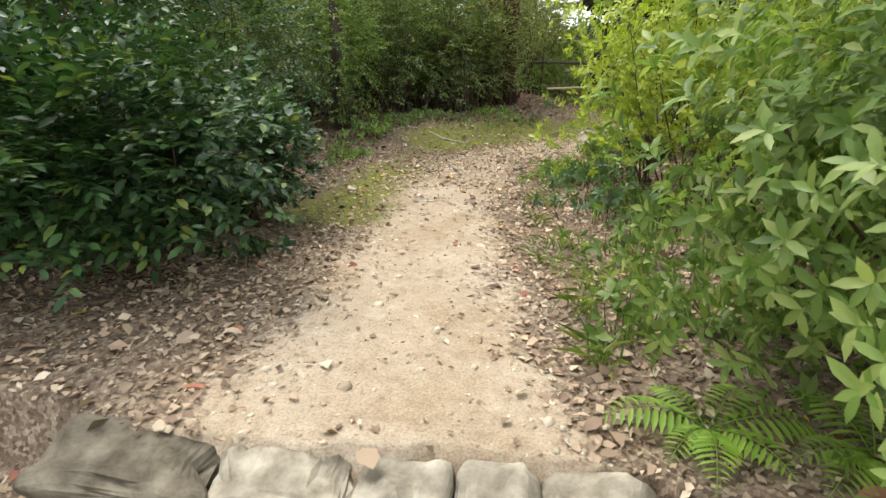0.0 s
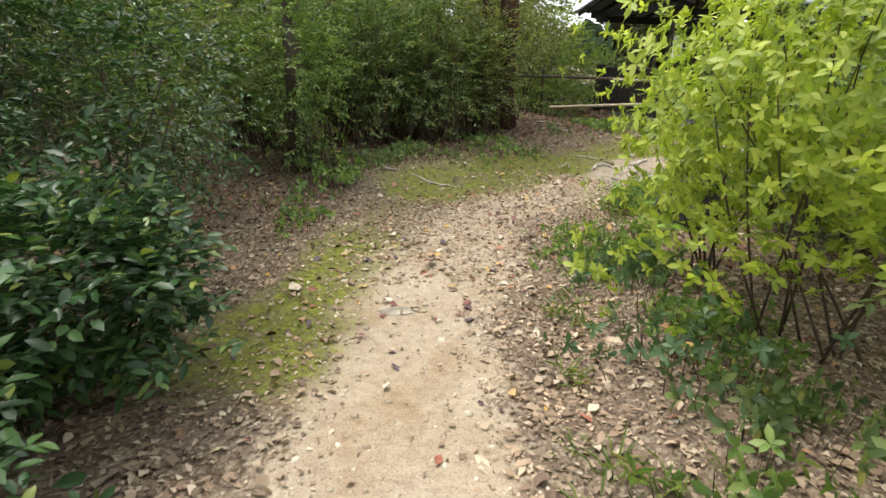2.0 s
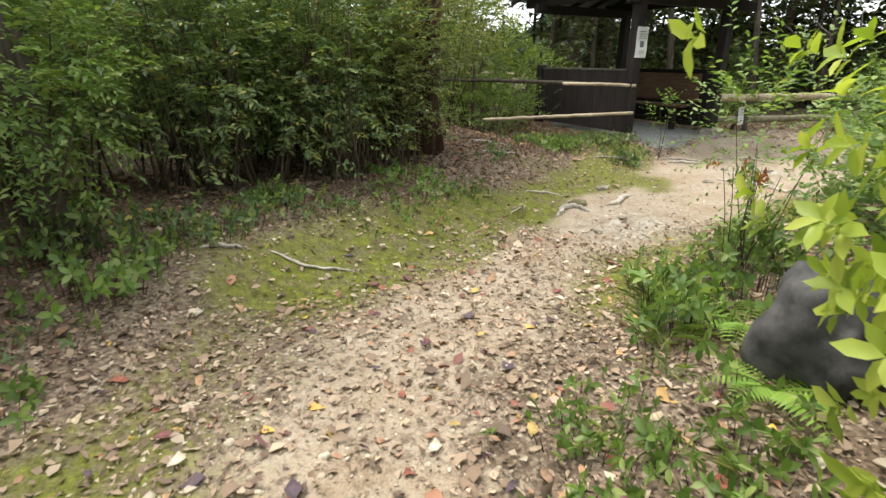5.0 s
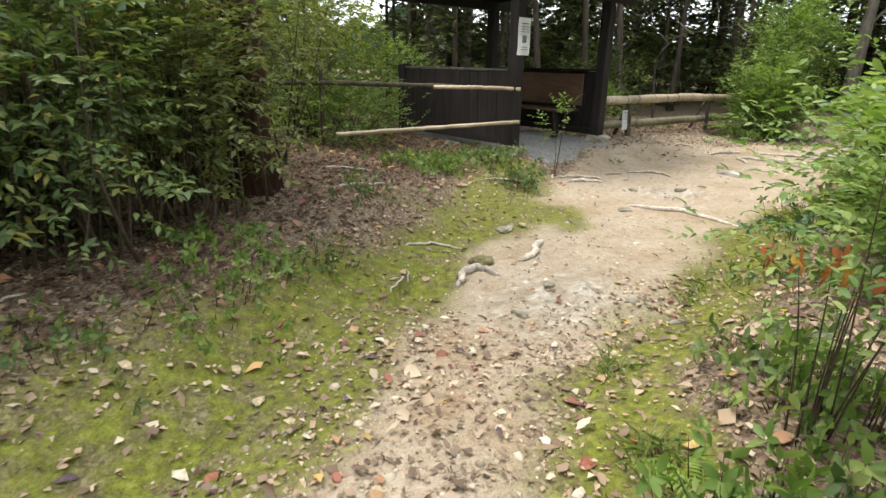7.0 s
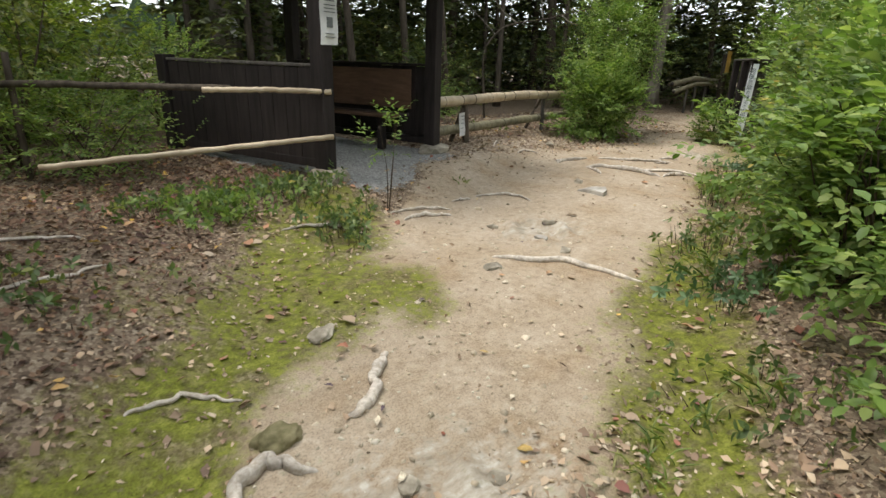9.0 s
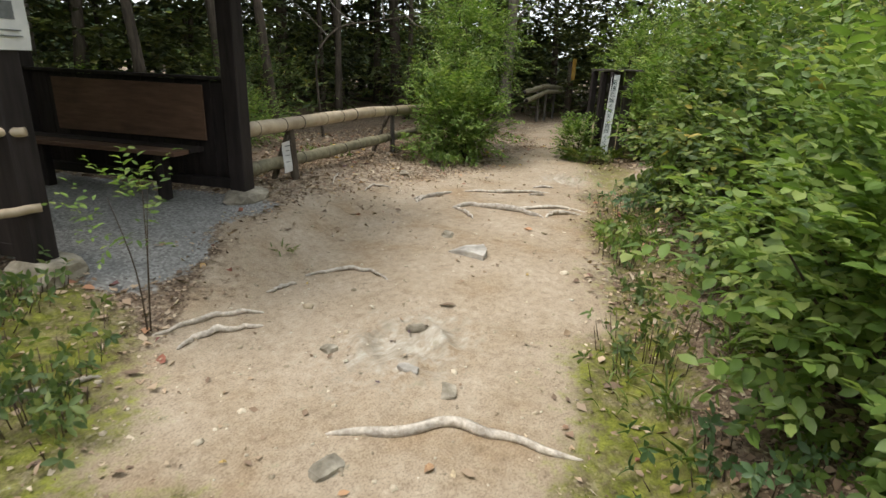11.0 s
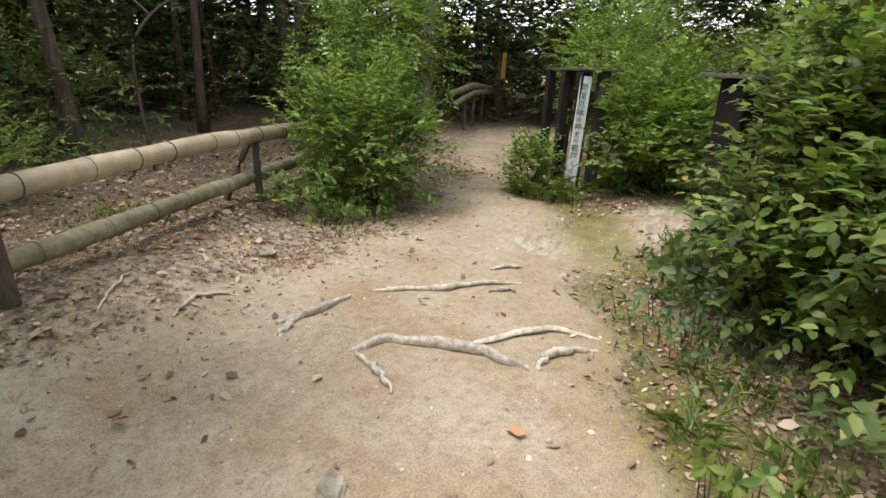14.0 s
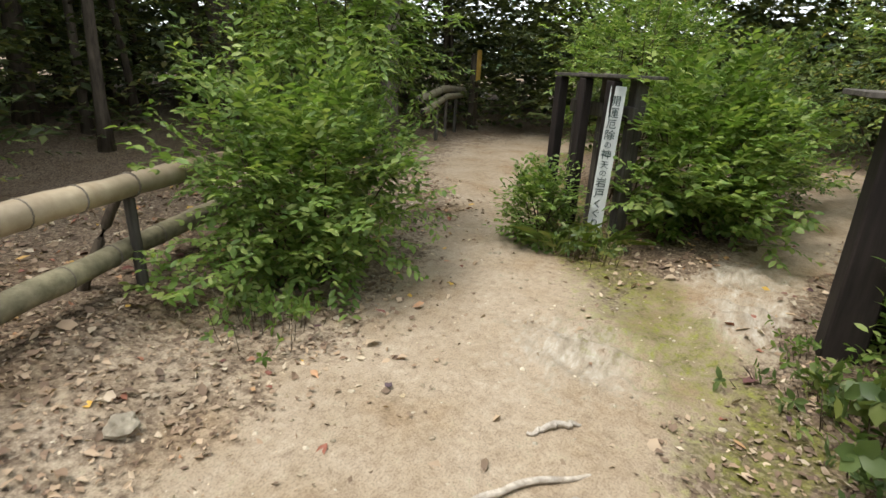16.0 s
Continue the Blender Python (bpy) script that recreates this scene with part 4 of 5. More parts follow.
for k in range(70):
    i = 1.2 + 15.5 * k / 70
    a, b = LINE[int(i)], LINE[int(i) + 1]
    q = a + (b - a) * (i % 1)
    t = unit(b[:2] - a[:2])
    off = q[2] + (0.55 if q[1] < 1 else 0.3) + 0.75 * random.random() ** 0.8
    if (q[1] < 0.5 and k % 2) or (1.2 < q[0] < 5.0 and k % 3) or (2.0 < q[1] < 5.4 and k % 5 and off - q[2] < 0.85):
        continue
    side = 1 if k % 5 else -1.6
    x, y = q[0] + t[1] * off * side, q[1] - t[0] * off * side
    low_plant(x, y, random.uniform(0.25, 0.45), random.uniform(0.05, 0.12), random.randint(26, 54), random.uniform(0.05, 0.075), random.choice((M_LEAF_FRESH, M_LEAF_MID, M_LEAF_FRESH)), "low leafy ground plants among dead leaves")


def grass_tuft(x, y, n, h, label="green grass tuft at the path edge"):
    z = gz(x, y)
    s = thing("grass_tuft", (x, y, z), label, "grass", "grass tufts")
    a = rng.uniform(0, 6.3, n)
    p = np.stack([rng.normal(0, 0.05, n), rng.normal(0, 0.05, n), np.full(n, -0.01)], 1)
    way = np.stack([np.cos(a) * 0.6, np.sin(a) * 0.6, rng.uniform(0.5, 1.3, n)], 1)
    v, f = leaves(p, way, np.tile([0, 0, 1.0], (n, 1)) + 0.1, h * rng.uniform(0.6, 1.2, n), np.full(n, 0.012), 0.35, True)
    tagged(child(new("grass", mesh_from("grass", v, f, M_GRASS)), s), kind="stuff")


for x, y, n, h in ((0.72, -2.75, 26, 0.2), (0.8, -2.2, 22, 0.2), (0.55, -1.9, 20, 0.16), (0.75, -3.25, 24, 0.22), (0.5, -0.9, 20, 0.16), (0.62, 0.1, 18, 0.14), (1.2, 2.2, 34, 0.25), (1.3, 2.75, 34, 0.24), (10.85, 9.65, 60, 0.4),
                   (11.1, 9.3, 50, 0.4), (9.35, 7.75, 30, 0.2), (7.1, 7.25, 36, 0.22), (4.75, 5.75, 30, 0.2), (4.55, 8.75, 14, 0.12), (1.9, 8.1, 26, 0.2), (0.6, -0.3, 18, 0.15)):
    grass_tuft(x, y, n, h)
for k in range(60):
    i = 1.2 + 15.0 * random.random()
    a, b = LINE[int(i)], LINE[int(i) + 1]
    q = a + (b - a) * (i % 1)
    t = unit(b[:2] - a[:2])
    off = q[2] + 0.12 + 0.7 * random.random()
    grass_tuft(q[0] + t[1] * off, q[1] - t[0] * off, random.randint(10, 26), random.uniform(0.08, 0.2))


def fern(x, y, fronds, L, turn=0.0):
    z = gz(x, y)
    s = thing("fern", (x, y, z), "bright green fern with arching fronds", "fern", "ferns")
    for k in range(fronds):
        a = turn + 6.28 * k / fronds + random.uniform(-0.3, 0.3)
        l = L * random.uniform(0.75, 1.1)
        t = np.linspace(0, 1, 16)[:, None]
        dirv = np.array([math.cos(a), math.sin(a), 0])
        sp = dirv * l * t + np.array([0, 0, 1.0]) * (l * 0.75 * t - l * 0.75 * t**2.2)
        side = np.array([-dirv[1], dirv[0], 0])
        tt = t[1:, 0]
        ln = 0.34 * l * np.sin(np.pi * np.clip(0.12 + 0.85 * tt, 0, 1)) * (1 - 0.3 * tt)
        ps, ws, Ls = [], [], []
        for sg in (-1, 1):
            ps.append(sp[1:])
            ws.append(side * sg + dirv * 0.35 + np.array([0, 0, -0.12]))
            Ls.append(ln)
        ws = np.repeat(np.array(ws), len(tt), 0)
        v, f = leaves(np.concatenate(ps), ws, np.tile([0, 0, 1.0], (2 * len(tt), 1)), np.concatenate(Ls), np.concatenate(Ls) * 0.2, 0.15, True)
        v2, f2 = tube(sp, np.linspace(0.003, 0.001, 16), 4)
        v, f = joined([(v, f), (v2, f2)])
        child(new("frond", mesh_from("frond", v, f, M_FERN)), s)


low_plant(8.85, 7.5, 0.32, 0.3, 30, 0.1, M_LEAF_MID, "low plant with broad rounded leaves at the path edge", width=0.7)


fern(1.08, -3.6, 7, 0.36, 1.2)
fern(1.5, -3.75, 6, 0.36)
fern(1.5, 1.72, 7, 0.36)
fern(1.62, 2.2, 6, 0.4)
fern(1.5, 3.0, 5, 0.3)
fern(1.3, -0.2, 5, 0.3)
fern(1.95, 8.75, 6, 0.3)


def red_plant(x, y):
    s = thing("reddening_sapling", (x, y, gz(x, y)), "thin sapling with red and orange leaves", "sapling")
    ps = np.array([[random.uniform(-0.15, 0.15), random.uniform(-0.15, 0.15), random.uniform(0.55, 0.72)] for _ in range(7)])
    v, f = sprays(ps, np.concatenate([rng.normal(size=(7, 2)), np.full((7, 1), 0.1)], 1), 6, np.full(7, 0.1), 0.055, 0.5, True, fine=True)
    child(new("foliage", mesh_from("foliage", v, f, M_LEAF_RED)), s)
    for q in ps:
        v, f = tube(smooth_line([(q[0] * 0.4, q[1] * 0.4, -0.05), q * [0.6, 0.6, 0.6], q], 6), np.linspace(0.005, 0.002, 6), 5)
        child(new("stem", mesh_from("stem", v, f, M_TWIG)), s)


red_plant(1.95, 3.05)


# ---- trees ----
def tree(x, y, r, h, material, label, crown=0, lean=(0, 0), low=4.2):
    z = gz(x, y)
    s = thing("tree", (x, y, z), label, "tree", "woodland trees")
    t = np.linspace(0, 1, 14)
    p = np.stack([lean[0] * t + 0.05 * np.sin(t * 7 + x), lean[1] * t + 0.05 * np.sin(t * 6 + y), -0.15 + (h + 0.15) * t], 1)
    rr = r * (1.0 - 0.75 * t) * (1 + 0.5 * np.exp(-t * 28))
    child(new("trunk", (lambda vf: mesh_from("trunk", vf[0], vf[1], material, True))(tube(p, rr, 12, 0.035))), s)
    for k in range(5):
        u = random.uniform(0.35, 0.85)
        q = p[int(u * 13)]
        a = random.uniform(0, 6.3)
        l = random.uniform(0.8, 1.8)
        e = q + np.array([math.cos(a) * l, math.sin(a) * l, random.uniform(0.1, 0.8)])
        v, f = tube(smooth_line([q, (q + e) / 2 + np.array([0, 0, 0.15]), e], 7), np.linspace(r * 0.28, r * 0.06, 7), 6)
        child(new("limb", mesh_from("limb", v, f, material, True)), s)
    if crown:
        c, d = crown_points(crown, (lean[0] * 0.8, lean[1] * 0.8, max(low, h * 0.72)), (1.7, 1.7, h * 0.26), 2.0, 0.35)
        v, f = sprays(c, d + np.array([0, 0, 0.1]), 7, np.full(len(c), 0.5), 0.24, 0.5)
        child(new("crown", mesh_from("crown", v, f, M_LEAF_FAR)), s)
    return s


tree(-2.55, 3.05, 0.12, 7, M_BARK, "slim dark tree trunk behind the mossy verge")
tree(-0.3, 6.9, 0.2, 8, M_BARKRED, "reddish fissured trunk standing in the thicket", 60)
tree(-0.7, 7.4, 0.15, 8, M_BARKRED, "reddish fissured trunk standing in the thicket")
tree(15.7, 14.9, 0.2, 8, M_BARKGREY, "pale trunk beside the bend of the path", 60)
tree(11.9, 7.5 - 2.2, 0.3, 8, M_BARK, "thick dark trunk above the side path", 60)
tree(4.15, 18.5, 0.42, 9, M_BARKGREY, "pale grey trunk with a paper tag behind the shelter", 80)
tag = thing("paper_tag", (4.2, 18.03, gz(4.2, 18.1) + 1.62), "white paper tag tied to a pale trunk", "tag", "", 8)
part("sheet", box((0.24, 0.006, 0.4), (0, 0, 0), 0, Matrix.Rotation(-0.45, 4, "Y")), M_PAPER, tag)
part("print_bar", box((0.12, 0.003, 0.1), (0, -0.006, 0), 0, Matrix.Rotation(-0.45, 4, "Y")), M_PRINT, tag)
tree(5.2, 19.0, 0.2, 9, M_BARKGREY, "pale grey trunk behind the shelter", 40)


def bare_branch_tree(x, y, label):
    """A thin crooked stem that bends over into long bare twigs."""
    z = gz(x, y)
    s = thing("bare_tree", (x, y, z), label, "tree")
    stem = smooth_line([(0, 0, -0.1), (-0.08, 0.03, 0.8), (-0.1, 0.05, 1.4), (0.25, -0.12, 1.85), (1.0, -0.5, 1.98), (1.75, -0.95, 2.2)], 30)
    v, f = tube(stem, np.linspace(0.026, 0.006, 30), 7, 0.03)
    child(new("trunk", mesh_from("trunk", v, f, M_BARK, True)), s)
    for k, (i, e) in enumerate(((14, (-0.7, 0.35, 2.35)), (18, (0.35, 0.5, 2.5)), (22, (1.1, -0.2, 2.5)), (25, (1.5, -1.1, 1.9)))):
        q = stem[i]
        v, f = tube(smooth_line([q, (q + np.array(e)) / 2 + [0, 0, 0.1 * (-1) ** k], e], 9), np.linspace(0.014, 0.004, 9), 5)
        child(new("limb", mesh_from("limb", v, f, M_BARKGREY, True)), s)


bare_branch_tree(8.15, 13.25, "crooked thin tree with bare grey branches")
spots = []
for _ in range(4000):
    x, y = random.uniform(-20, 32), random.uniform(-14, 34)
    d = float(to_line(np.array([x]), np.array([y]), LINE)[0][0])
    d2 = float(to_line(np.array([x]), np.array([y]), SIDEWAY)[0][0])
    if (abs(x - 0.3 - 0.08 * (y + 3)) < 1.2 and y > 9) or d < 4.2 or d2 < 2.5 or math.hypot(x - 4, y - 10.5) < 3.6 or d > 17:
        continue
    if all(math.hypot(x - a, y - b) > 1.9 for a, b in spots):
        spots.append((x, y))
    if len(spots) >= 85:
        break
extra = []
for _ in range(3000):
    x, y = random.uniform(3, 22), random.uniform(12.5, 24)
    d = float(to_line(np.array([x]), np.array([y]), LINE)[0][0])
    if d > 2.6 and math.hypot(x - 3.5, y - 10.5) > 3.4 and all(math.hypot(x - a, y - b) > 1.2 for a, b in spots + extra):
        extra.append((x, y))
    if len(extra) >= 26:
        break
for x, y in extra:
    tree(x, y, random.uniform(0.05, 0.11), random.uniform(6, 9), M_BARK, "thin dark woodland trunk behind the fence", 45, (random.uniform(-0.6, 0.6), random.uniform(-0.6, 0.6)))
for x, y in spots:
    m = random.choice((M_BARK, M_BARK, M_BARK, M_BARKGREY))
    tree(x, y, random.uniform(0.07, 0.2), random.uniform(7, 10), m, "slender woodland tree with high crown", 85, (random.uniform(-0.5, 0.5), random.uniform(-0.5, 0.5)))


def far_woods(name, n, near, far, low, high, leaf, seed_shift, label, gap):
    """Undergrowth and hanging branches of the wood all round, thicker with distance."""
    x, y = rng.uniform(-far - 2, far + 19, n), rng.uniform(-far - 5, far + 15, n)
    d = np.minimum(to_line(x, y, LINE[:19])[0], to_line(x, y, SIDEWAY[:4])[0] + 1.0)
    lump = np.sin(x * 0.9 + 1.3 * np.sin(y * 0.5 + seed_shift)) * np.sin(y * 0.8 + np.sin(x * 0.7))
    ok = (d > near) & (d < far) & (y > -7) & (x > -14) & (np.hypot(x - 4, y - 10.5) > 4.5) & (np.hypot(x - 15.5, y - 12.6) > 2.2) & (rng.uniform(size=n) < gap + (1 - gap) * step01(lump, -0.2, 0.4))
    corridor = (np.abs(x - 0.3 - 0.08 * (y + 3)) < 1.4) & (y > 9.5)
    ok &= ~corridor | (rng.uniform(size=n) < 0.12)
    x, y, d = x[ok], y[ok], d[ok]
    top = low + (high - low) * step01(d, near, far)
    z = height(x, y) + 0.1 + rng.uniform(0, 1, len(x)) * top
    c = np.stack([x, y, z], 1)
    way = np.concatenate([rng.normal(size=(len(c), 2)), rng.uniform(-0.3, 0.4, (len(c), 1))], 1)
    v, f = sprays(c, way, 7, np.full(len(c), leaf * 3.2), leaf, 0.55)
    tagged(new(name, mesh_from(name, v, f, M_LEAF_FAR)), label, "woodland", "", "stuff")


far_woods("undergrowth", 16000, 4.6, 9, 0.9, 2.6, 0.12, 0.0, "patchy dark undergrowth between the tree trunks", 0.03)
far_woods("woodland_edge", 74000, 5.6, 12, 3.2, 5.5, 0.2, 2.0, "dark woodland branches behind the path", 0.35)
far_woods("far_woods", 62000, 9.5, 18, 6.5, 9.5, 0.38, 4.0, "dense dark woodland foliage in the distance", 0.7)


far_woods("distant_thicket", 22000, 14.0, 22, 2.5, 3.0, 0.5, 1.0, "low dark thicket deep in the wood", 0.85)


def canopy():
    """High leaf roof, out of view, added to shade wood and thicket; open over the path."""
    n = 9000
    x, y = rng.uniform(-22, 30, n), rng.uniform(-16, 32, n)
    d = np.minimum(to_line(x, y, LINE[:19])[0], to_line(x, y, SIDEWAY[:3])[0] + 2)
    ok = (((d > 4.5) & (d < 22) & (x > 1) & (y > 3)) | ((x < -3.3) & (x > -8) & (y > 3.5) & (y < 8) & (rng.uniform(size=n) < 0.45)))
    x, y = x[ok], y[ok]
    c = np.stack([x, y, rng.uniform(5.5, 9.5, len(x))], 1)
    way = np.concatenate([rng.normal(size=(len(c), 2)), rng.uniform(-0.3, 0.3, (len(c), 1))], 1)
    v, f = sprays(c, way, 7, np.full(len(c), 1.2), 0.62, 0.6)
    tagged(new("tree_canopy", mesh_from("tree_canopy", v, f, M_LEAF_FAR)), "unseen high leaf canopy added to shade the wood", "canopy", "", "stuff")


canopy()


def distant_hillside():
    """A ring of wooded slope far off, its top broken by tree crowns."""
    n = 720
    a = np.linspace(0, 2 * np.pi, n, endpoint=False)
    top = 5.0 + 2.0 * np.sin(a * 5 + 1) + 1.3 * np.sin(a * 23) + 1.0 * np.sin(a * 61 + 2) + rng.uniform(-0.8, 0.8, n)
    R = 75
    lo = np.stack([4 + R * np.cos(a), 5 + R * np.sin(a), np.full(n, -3.0)], 1)
    hi = np.stack([4 + (R + 6) * np.cos(a), 5 + (R + 6) * np.sin(a), top], 1)
    i = np.arange(n)
    k = (i + 1) % n
    o = new("backdrop", mesh_from("backdrop", np.concatenate([lo, hi]), np.stack([i, k, n + k, n + i], 1), M_HILL))
    tagged(o, "distant dark wooded hillside", "backdrop", "", "structure")


distant_hillside()


# ---- stones, roots, sticks ----
def stone(x, y, size, turn, seed, label, material=M_STONE, lift=0.3, flat=0.8, sub=3, name="stone", group=""):
    s = part(name, chunk(size, seed, sub, 0.2, flat), material, None, label, sub > 3)
    s.matrix_world = pose(x, y, gz(x, y) + size[2] * lift, random.uniform(-4, 4), random.uniform(-4, 4), turn)
    return tagged(s, label, "stone", group)


# First stone is brown, and darkened further for the shadow on its front.
for k, (x, w, m) in enumerate(((-0.81, 0.33, M_BROWNSTONE), (-0.275, 0.235, M_STONE), (0.1, 0.16, M_STONE), (0.39, 0.145, M_STONE), (0.69, 0.165, M_STONE))):
    s = part("step_stone", chunk((w * 0.97, 0.17, 0.16), k + 1.7, 4, 0.16, 0.42), m, None)
    s.matrix_world = pose(x, -3.98 + 0.03 * math.sin(k * 2.1), -0.045, 6, 0, random.uniform(-5, 5))
    tagged(s, "brown stone edging the step up to the path, darkened for shadow" if k == 0 else "rough pale stone edging the step up to the path", "stone", "step stones")
stone(1.78, 1.85, (0.27, 0.26, 0.3), 20, 4, "dark grey boulder among ferns", M_DARKSTONE, 0.45, 0.75, 4, "boulder")
stone(1.5, 5.58, (0.1, 0.07, 0.05), 10, 2, "small mossy stone sticking out of the path", M_MOSSROCK, 0.2, 0.8, 4)


def wedge_stone(x, y, length, width, thick, turn):
    """A split three-cornered slab with a thin point and a thick broken end."""
    bm = bmesh.new()
    for u, v, lo, hi in ((-0.5, 0.1, 0.0, 0.35), (-0.1, 0.42, 0.0, 0.75), (0.42, 0.5, -0.1, 1.0), (0.5, 0.0, -0.1, 0.9), (0.42, -0.5, -0.1, 0.7), (-0.05, -0.16, -0.1, 0.85)):
        for h in (lo, hi):
            bm.verts.new((u * length, v * width, h * thick))
    bmesh.ops.convex_hull(bm, input=bm.verts)
    bmesh.ops.subdivide_edges(bm, edges=bm.edges, cuts=2, use_grid_fill=True)
    for v in bm.verts:
        v.co += Vector(noise.noise_vector(v.co * 22)) * 0.007
    s = part("stone", bm, M_PALESTONE, None)
    s.matrix_world = pose(x, y, gz(x, y) - 0.006, 0, 0, turn)
    return tagged(s, "pale angular stone lying on the clay", "stone")


wedge_stone(5.69, 7.82, 0.32, 0.25, 0.065, -52)
stone(5.95, 8.28, (0.07, 0.05, 0.025), 30, 6, "small pale stone on the clay", M_STONE, 0.5)
stone(-0.6, -0.2, (0.11, 0.065, 0.018), 20, 8, "flat pale stone set in the path", M_STONE, -0.1)
stone(1.95, 6.3, (0.09, 0.06, 0.03), 40, 9, "pale stone in the moss", M_STONE, 0.4)
stone(7.35, 10.35, (0.07, 0.06, 0.04), 40, 10, "small stone in the litter", M_STONE, 0.4)


for k in range(10):
    cx, cy, sp = ((3.95, 6.95, 0.4), (2.1, 4.95, 0.5))[k % 2]
    stone(cx + random.gauss(0, sp), cy + random.gauss(0, sp * 0.6), (random.uniform(0.03, 0.08), random.uniform(0.025, 0.05), random.uniform(0.012, 0.03)), random.uniform(0, 180), k + 20.5, "small pale stone bedded in the worn clay", M_PALESTONE if k % 9 == 4 else M_STONE, 0.05, 0.7, 2, "stone", "stones in the clay")


def root(points, r, label="pale barkless tree root crossing the clay", name="tree_root"):
    p = smooth_line([(x, y, 0) for x, y in points], 36)
    p[:, :2] += 0.005 * np.stack([np.sin(np.arange(36) * 0.9 + points[0][0]), np.cos(np.arange(36) * 0.7)], 1)
    arch = np.sin(np.linspace(0, np.pi, 36)) ** 0.4
    p[:, 2] = height(p[:, 0], p[:, 1]) - 0.6 * r + (0.95 * r + 0.012) * arch + 0.003 * np.sin(np.arange(36) * 0.5)
    w = rng.normal(size=(36, 4))
    for _ in range(4):
        w[1:-1] = (w[:-2] + 2 * w[1:-1] + w[2:]) / 4
    rr = r * (0.4 + 0.6 * np.sin(np.linspace(0.3, np.pi - 0.1, 36))) * (1 + 0.22 * w[:, 3])
    p += w[:, :3] * [0.9, 0.9, 0.25] * r
    v, f = tube(p, rr, 11, 0.025, 0.13)
    return tagged(new(name, mesh_from(name, v, f, M_ROOT, True)), label, "root", "roots in the path")


ROOTS = (([(6.74, 8.92), (6.9, 8.86), (7.02, 8.74), (7.14, 8.4), (7.2, 8.01)], 0.033), ([(7.2, 8.03), (7.38, 8.02), (7.6, 7.86)], 0.026), ([(7.1, 8.5), (7.38, 8.33), (7.68, 8.16), (7.76, 7.86)], 0.02),
         ([(6.74, 8.9), (6.68, 8.7), (6.55, 8.48)], 0.018), ([(6.72, 9.5), (6.88, 9.44), (7.31, 9.43)], 0.022), ([(7.45, 9.36), (7.77, 8.99), (8.0, 8.86), (8.25, 8.62)], 0.02),
         ([(6.62, 9.36), (6.85, 9.47)], 0.02), ([(8.35, 8.95), (8.55, 8.75)], 0.016), ([(7.95, 8.75), (8.1, 8.6)], 0.014),
         ([(4.48, 8.36), (4.62, 8.3), (4.78, 8.21), (4.86, 8.08), (4.85, 7.88)], 0.016), ([(4.1, 8.25), (4.34, 8.28)], 0.013),
         ([(1.2, 5.3), (1.3, 5.42), (1.42, 5.47), (1.56, 5.34)], 0.03), ([(1.8, 5.55), (1.98, 5.64), (2.05, 5.8), (2.2, 5.98)], 0.026), ([(3.5, 6.8), (3.72, 6.62), (4.0, 6.46), (4.12, 6.15), (4.22, 5.88)], 0.02),
         ([(0.95, 6.0), (1.2, 6.07), (1.42, 5.93)], 0.014), ([(3.35, 7.95), (3.6, 7.98), (3.85, 7.85)], 0.018), ([(3.3, 8.1), (3.7, 8.15), (3.95, 8.02)], 0.016), ([(3.0, 7.9), (2.2, 7.9)], 0.014))
for pts, r in ROOTS:
    root(pts, r)
STICKS = (([(-1.25, 3.35), (-0.95, 3.3), (-0.66, 3.4)], 0.012), ([(-1.7, 3.2), (-1.4, 3.28)], 0.014), ([(0.4, 6.8), (0.75, 7.0), (1.0, 7.3)], 0.012), ([(6.3, 9.9), (6.55, 10.05), (6.8, 9.95)], 0.012), ([(0.7, 5.2), (0.95, 5.55)], 0.008),
          ([(6.0, 10.1), (6.4, 10.5)], 0.009), ([(-1.6, 4.4), (-1.3, 4.9)], 0.01), ([(0.3, 7.6), (0.9, 7.75)], 0.01))
for pts, r in STICKS:
    root(pts, r, "dry fallen stick lying on the ground", "fallen_stick")


# ---- pebbles and fallen leaves ----
def scatter(n, x0, x1, y0, y1, want):
    x, y = rng.uniform(x0, x1, n), rng.uniform(y0, y1, n)
    ok = rng.uniform(size=n) < want(x, y)
    return x[ok], y[ok]


def stony(x, y):
    path, moss, gravel, washed = zones(x, y)
    d, side, along = to_line(x, y, LINE)
    lane = np.exp(-((d + 0.1) / 0.25) ** 2)
    return np.clip((0.28 - 0.14 * step01(x, 3, 5)) * path + 0.5 * lane * (y < 5) + 0.55 * path * step01(y, -0.5, 1.0) * (1 - step01(y, 4.3, 5.2)) + 0.3 * path * (np.hypot(x - 2.2, y - 5.0) < 1.0), 0, 1)


def littered(x, y):
    path, moss, gravel, washed = zones(x, y)
    d, side, along = to_line(x, y, LINE)
    near = 1 - step01(d, 2.5, 5.0)
    edge = np.exp(-((d - 0.1) / 0.35) ** 2)
    thick = step01(y, -0.2, 0.8) * (1 - step01(y, 4.4, 5.2))
    return np.clip((0.95 * (1 - path) * (1 - 0.8 * moss) + 0.03 - 0.02 * step01(x, 2, 4) + 0.45 * path * thick + 0.25 * edge * (y < 5) + 0.12 * (side < 0) * (x > 5) * step01(d, -1.1, 0)) * near * (1 - gravel), 0, 1)


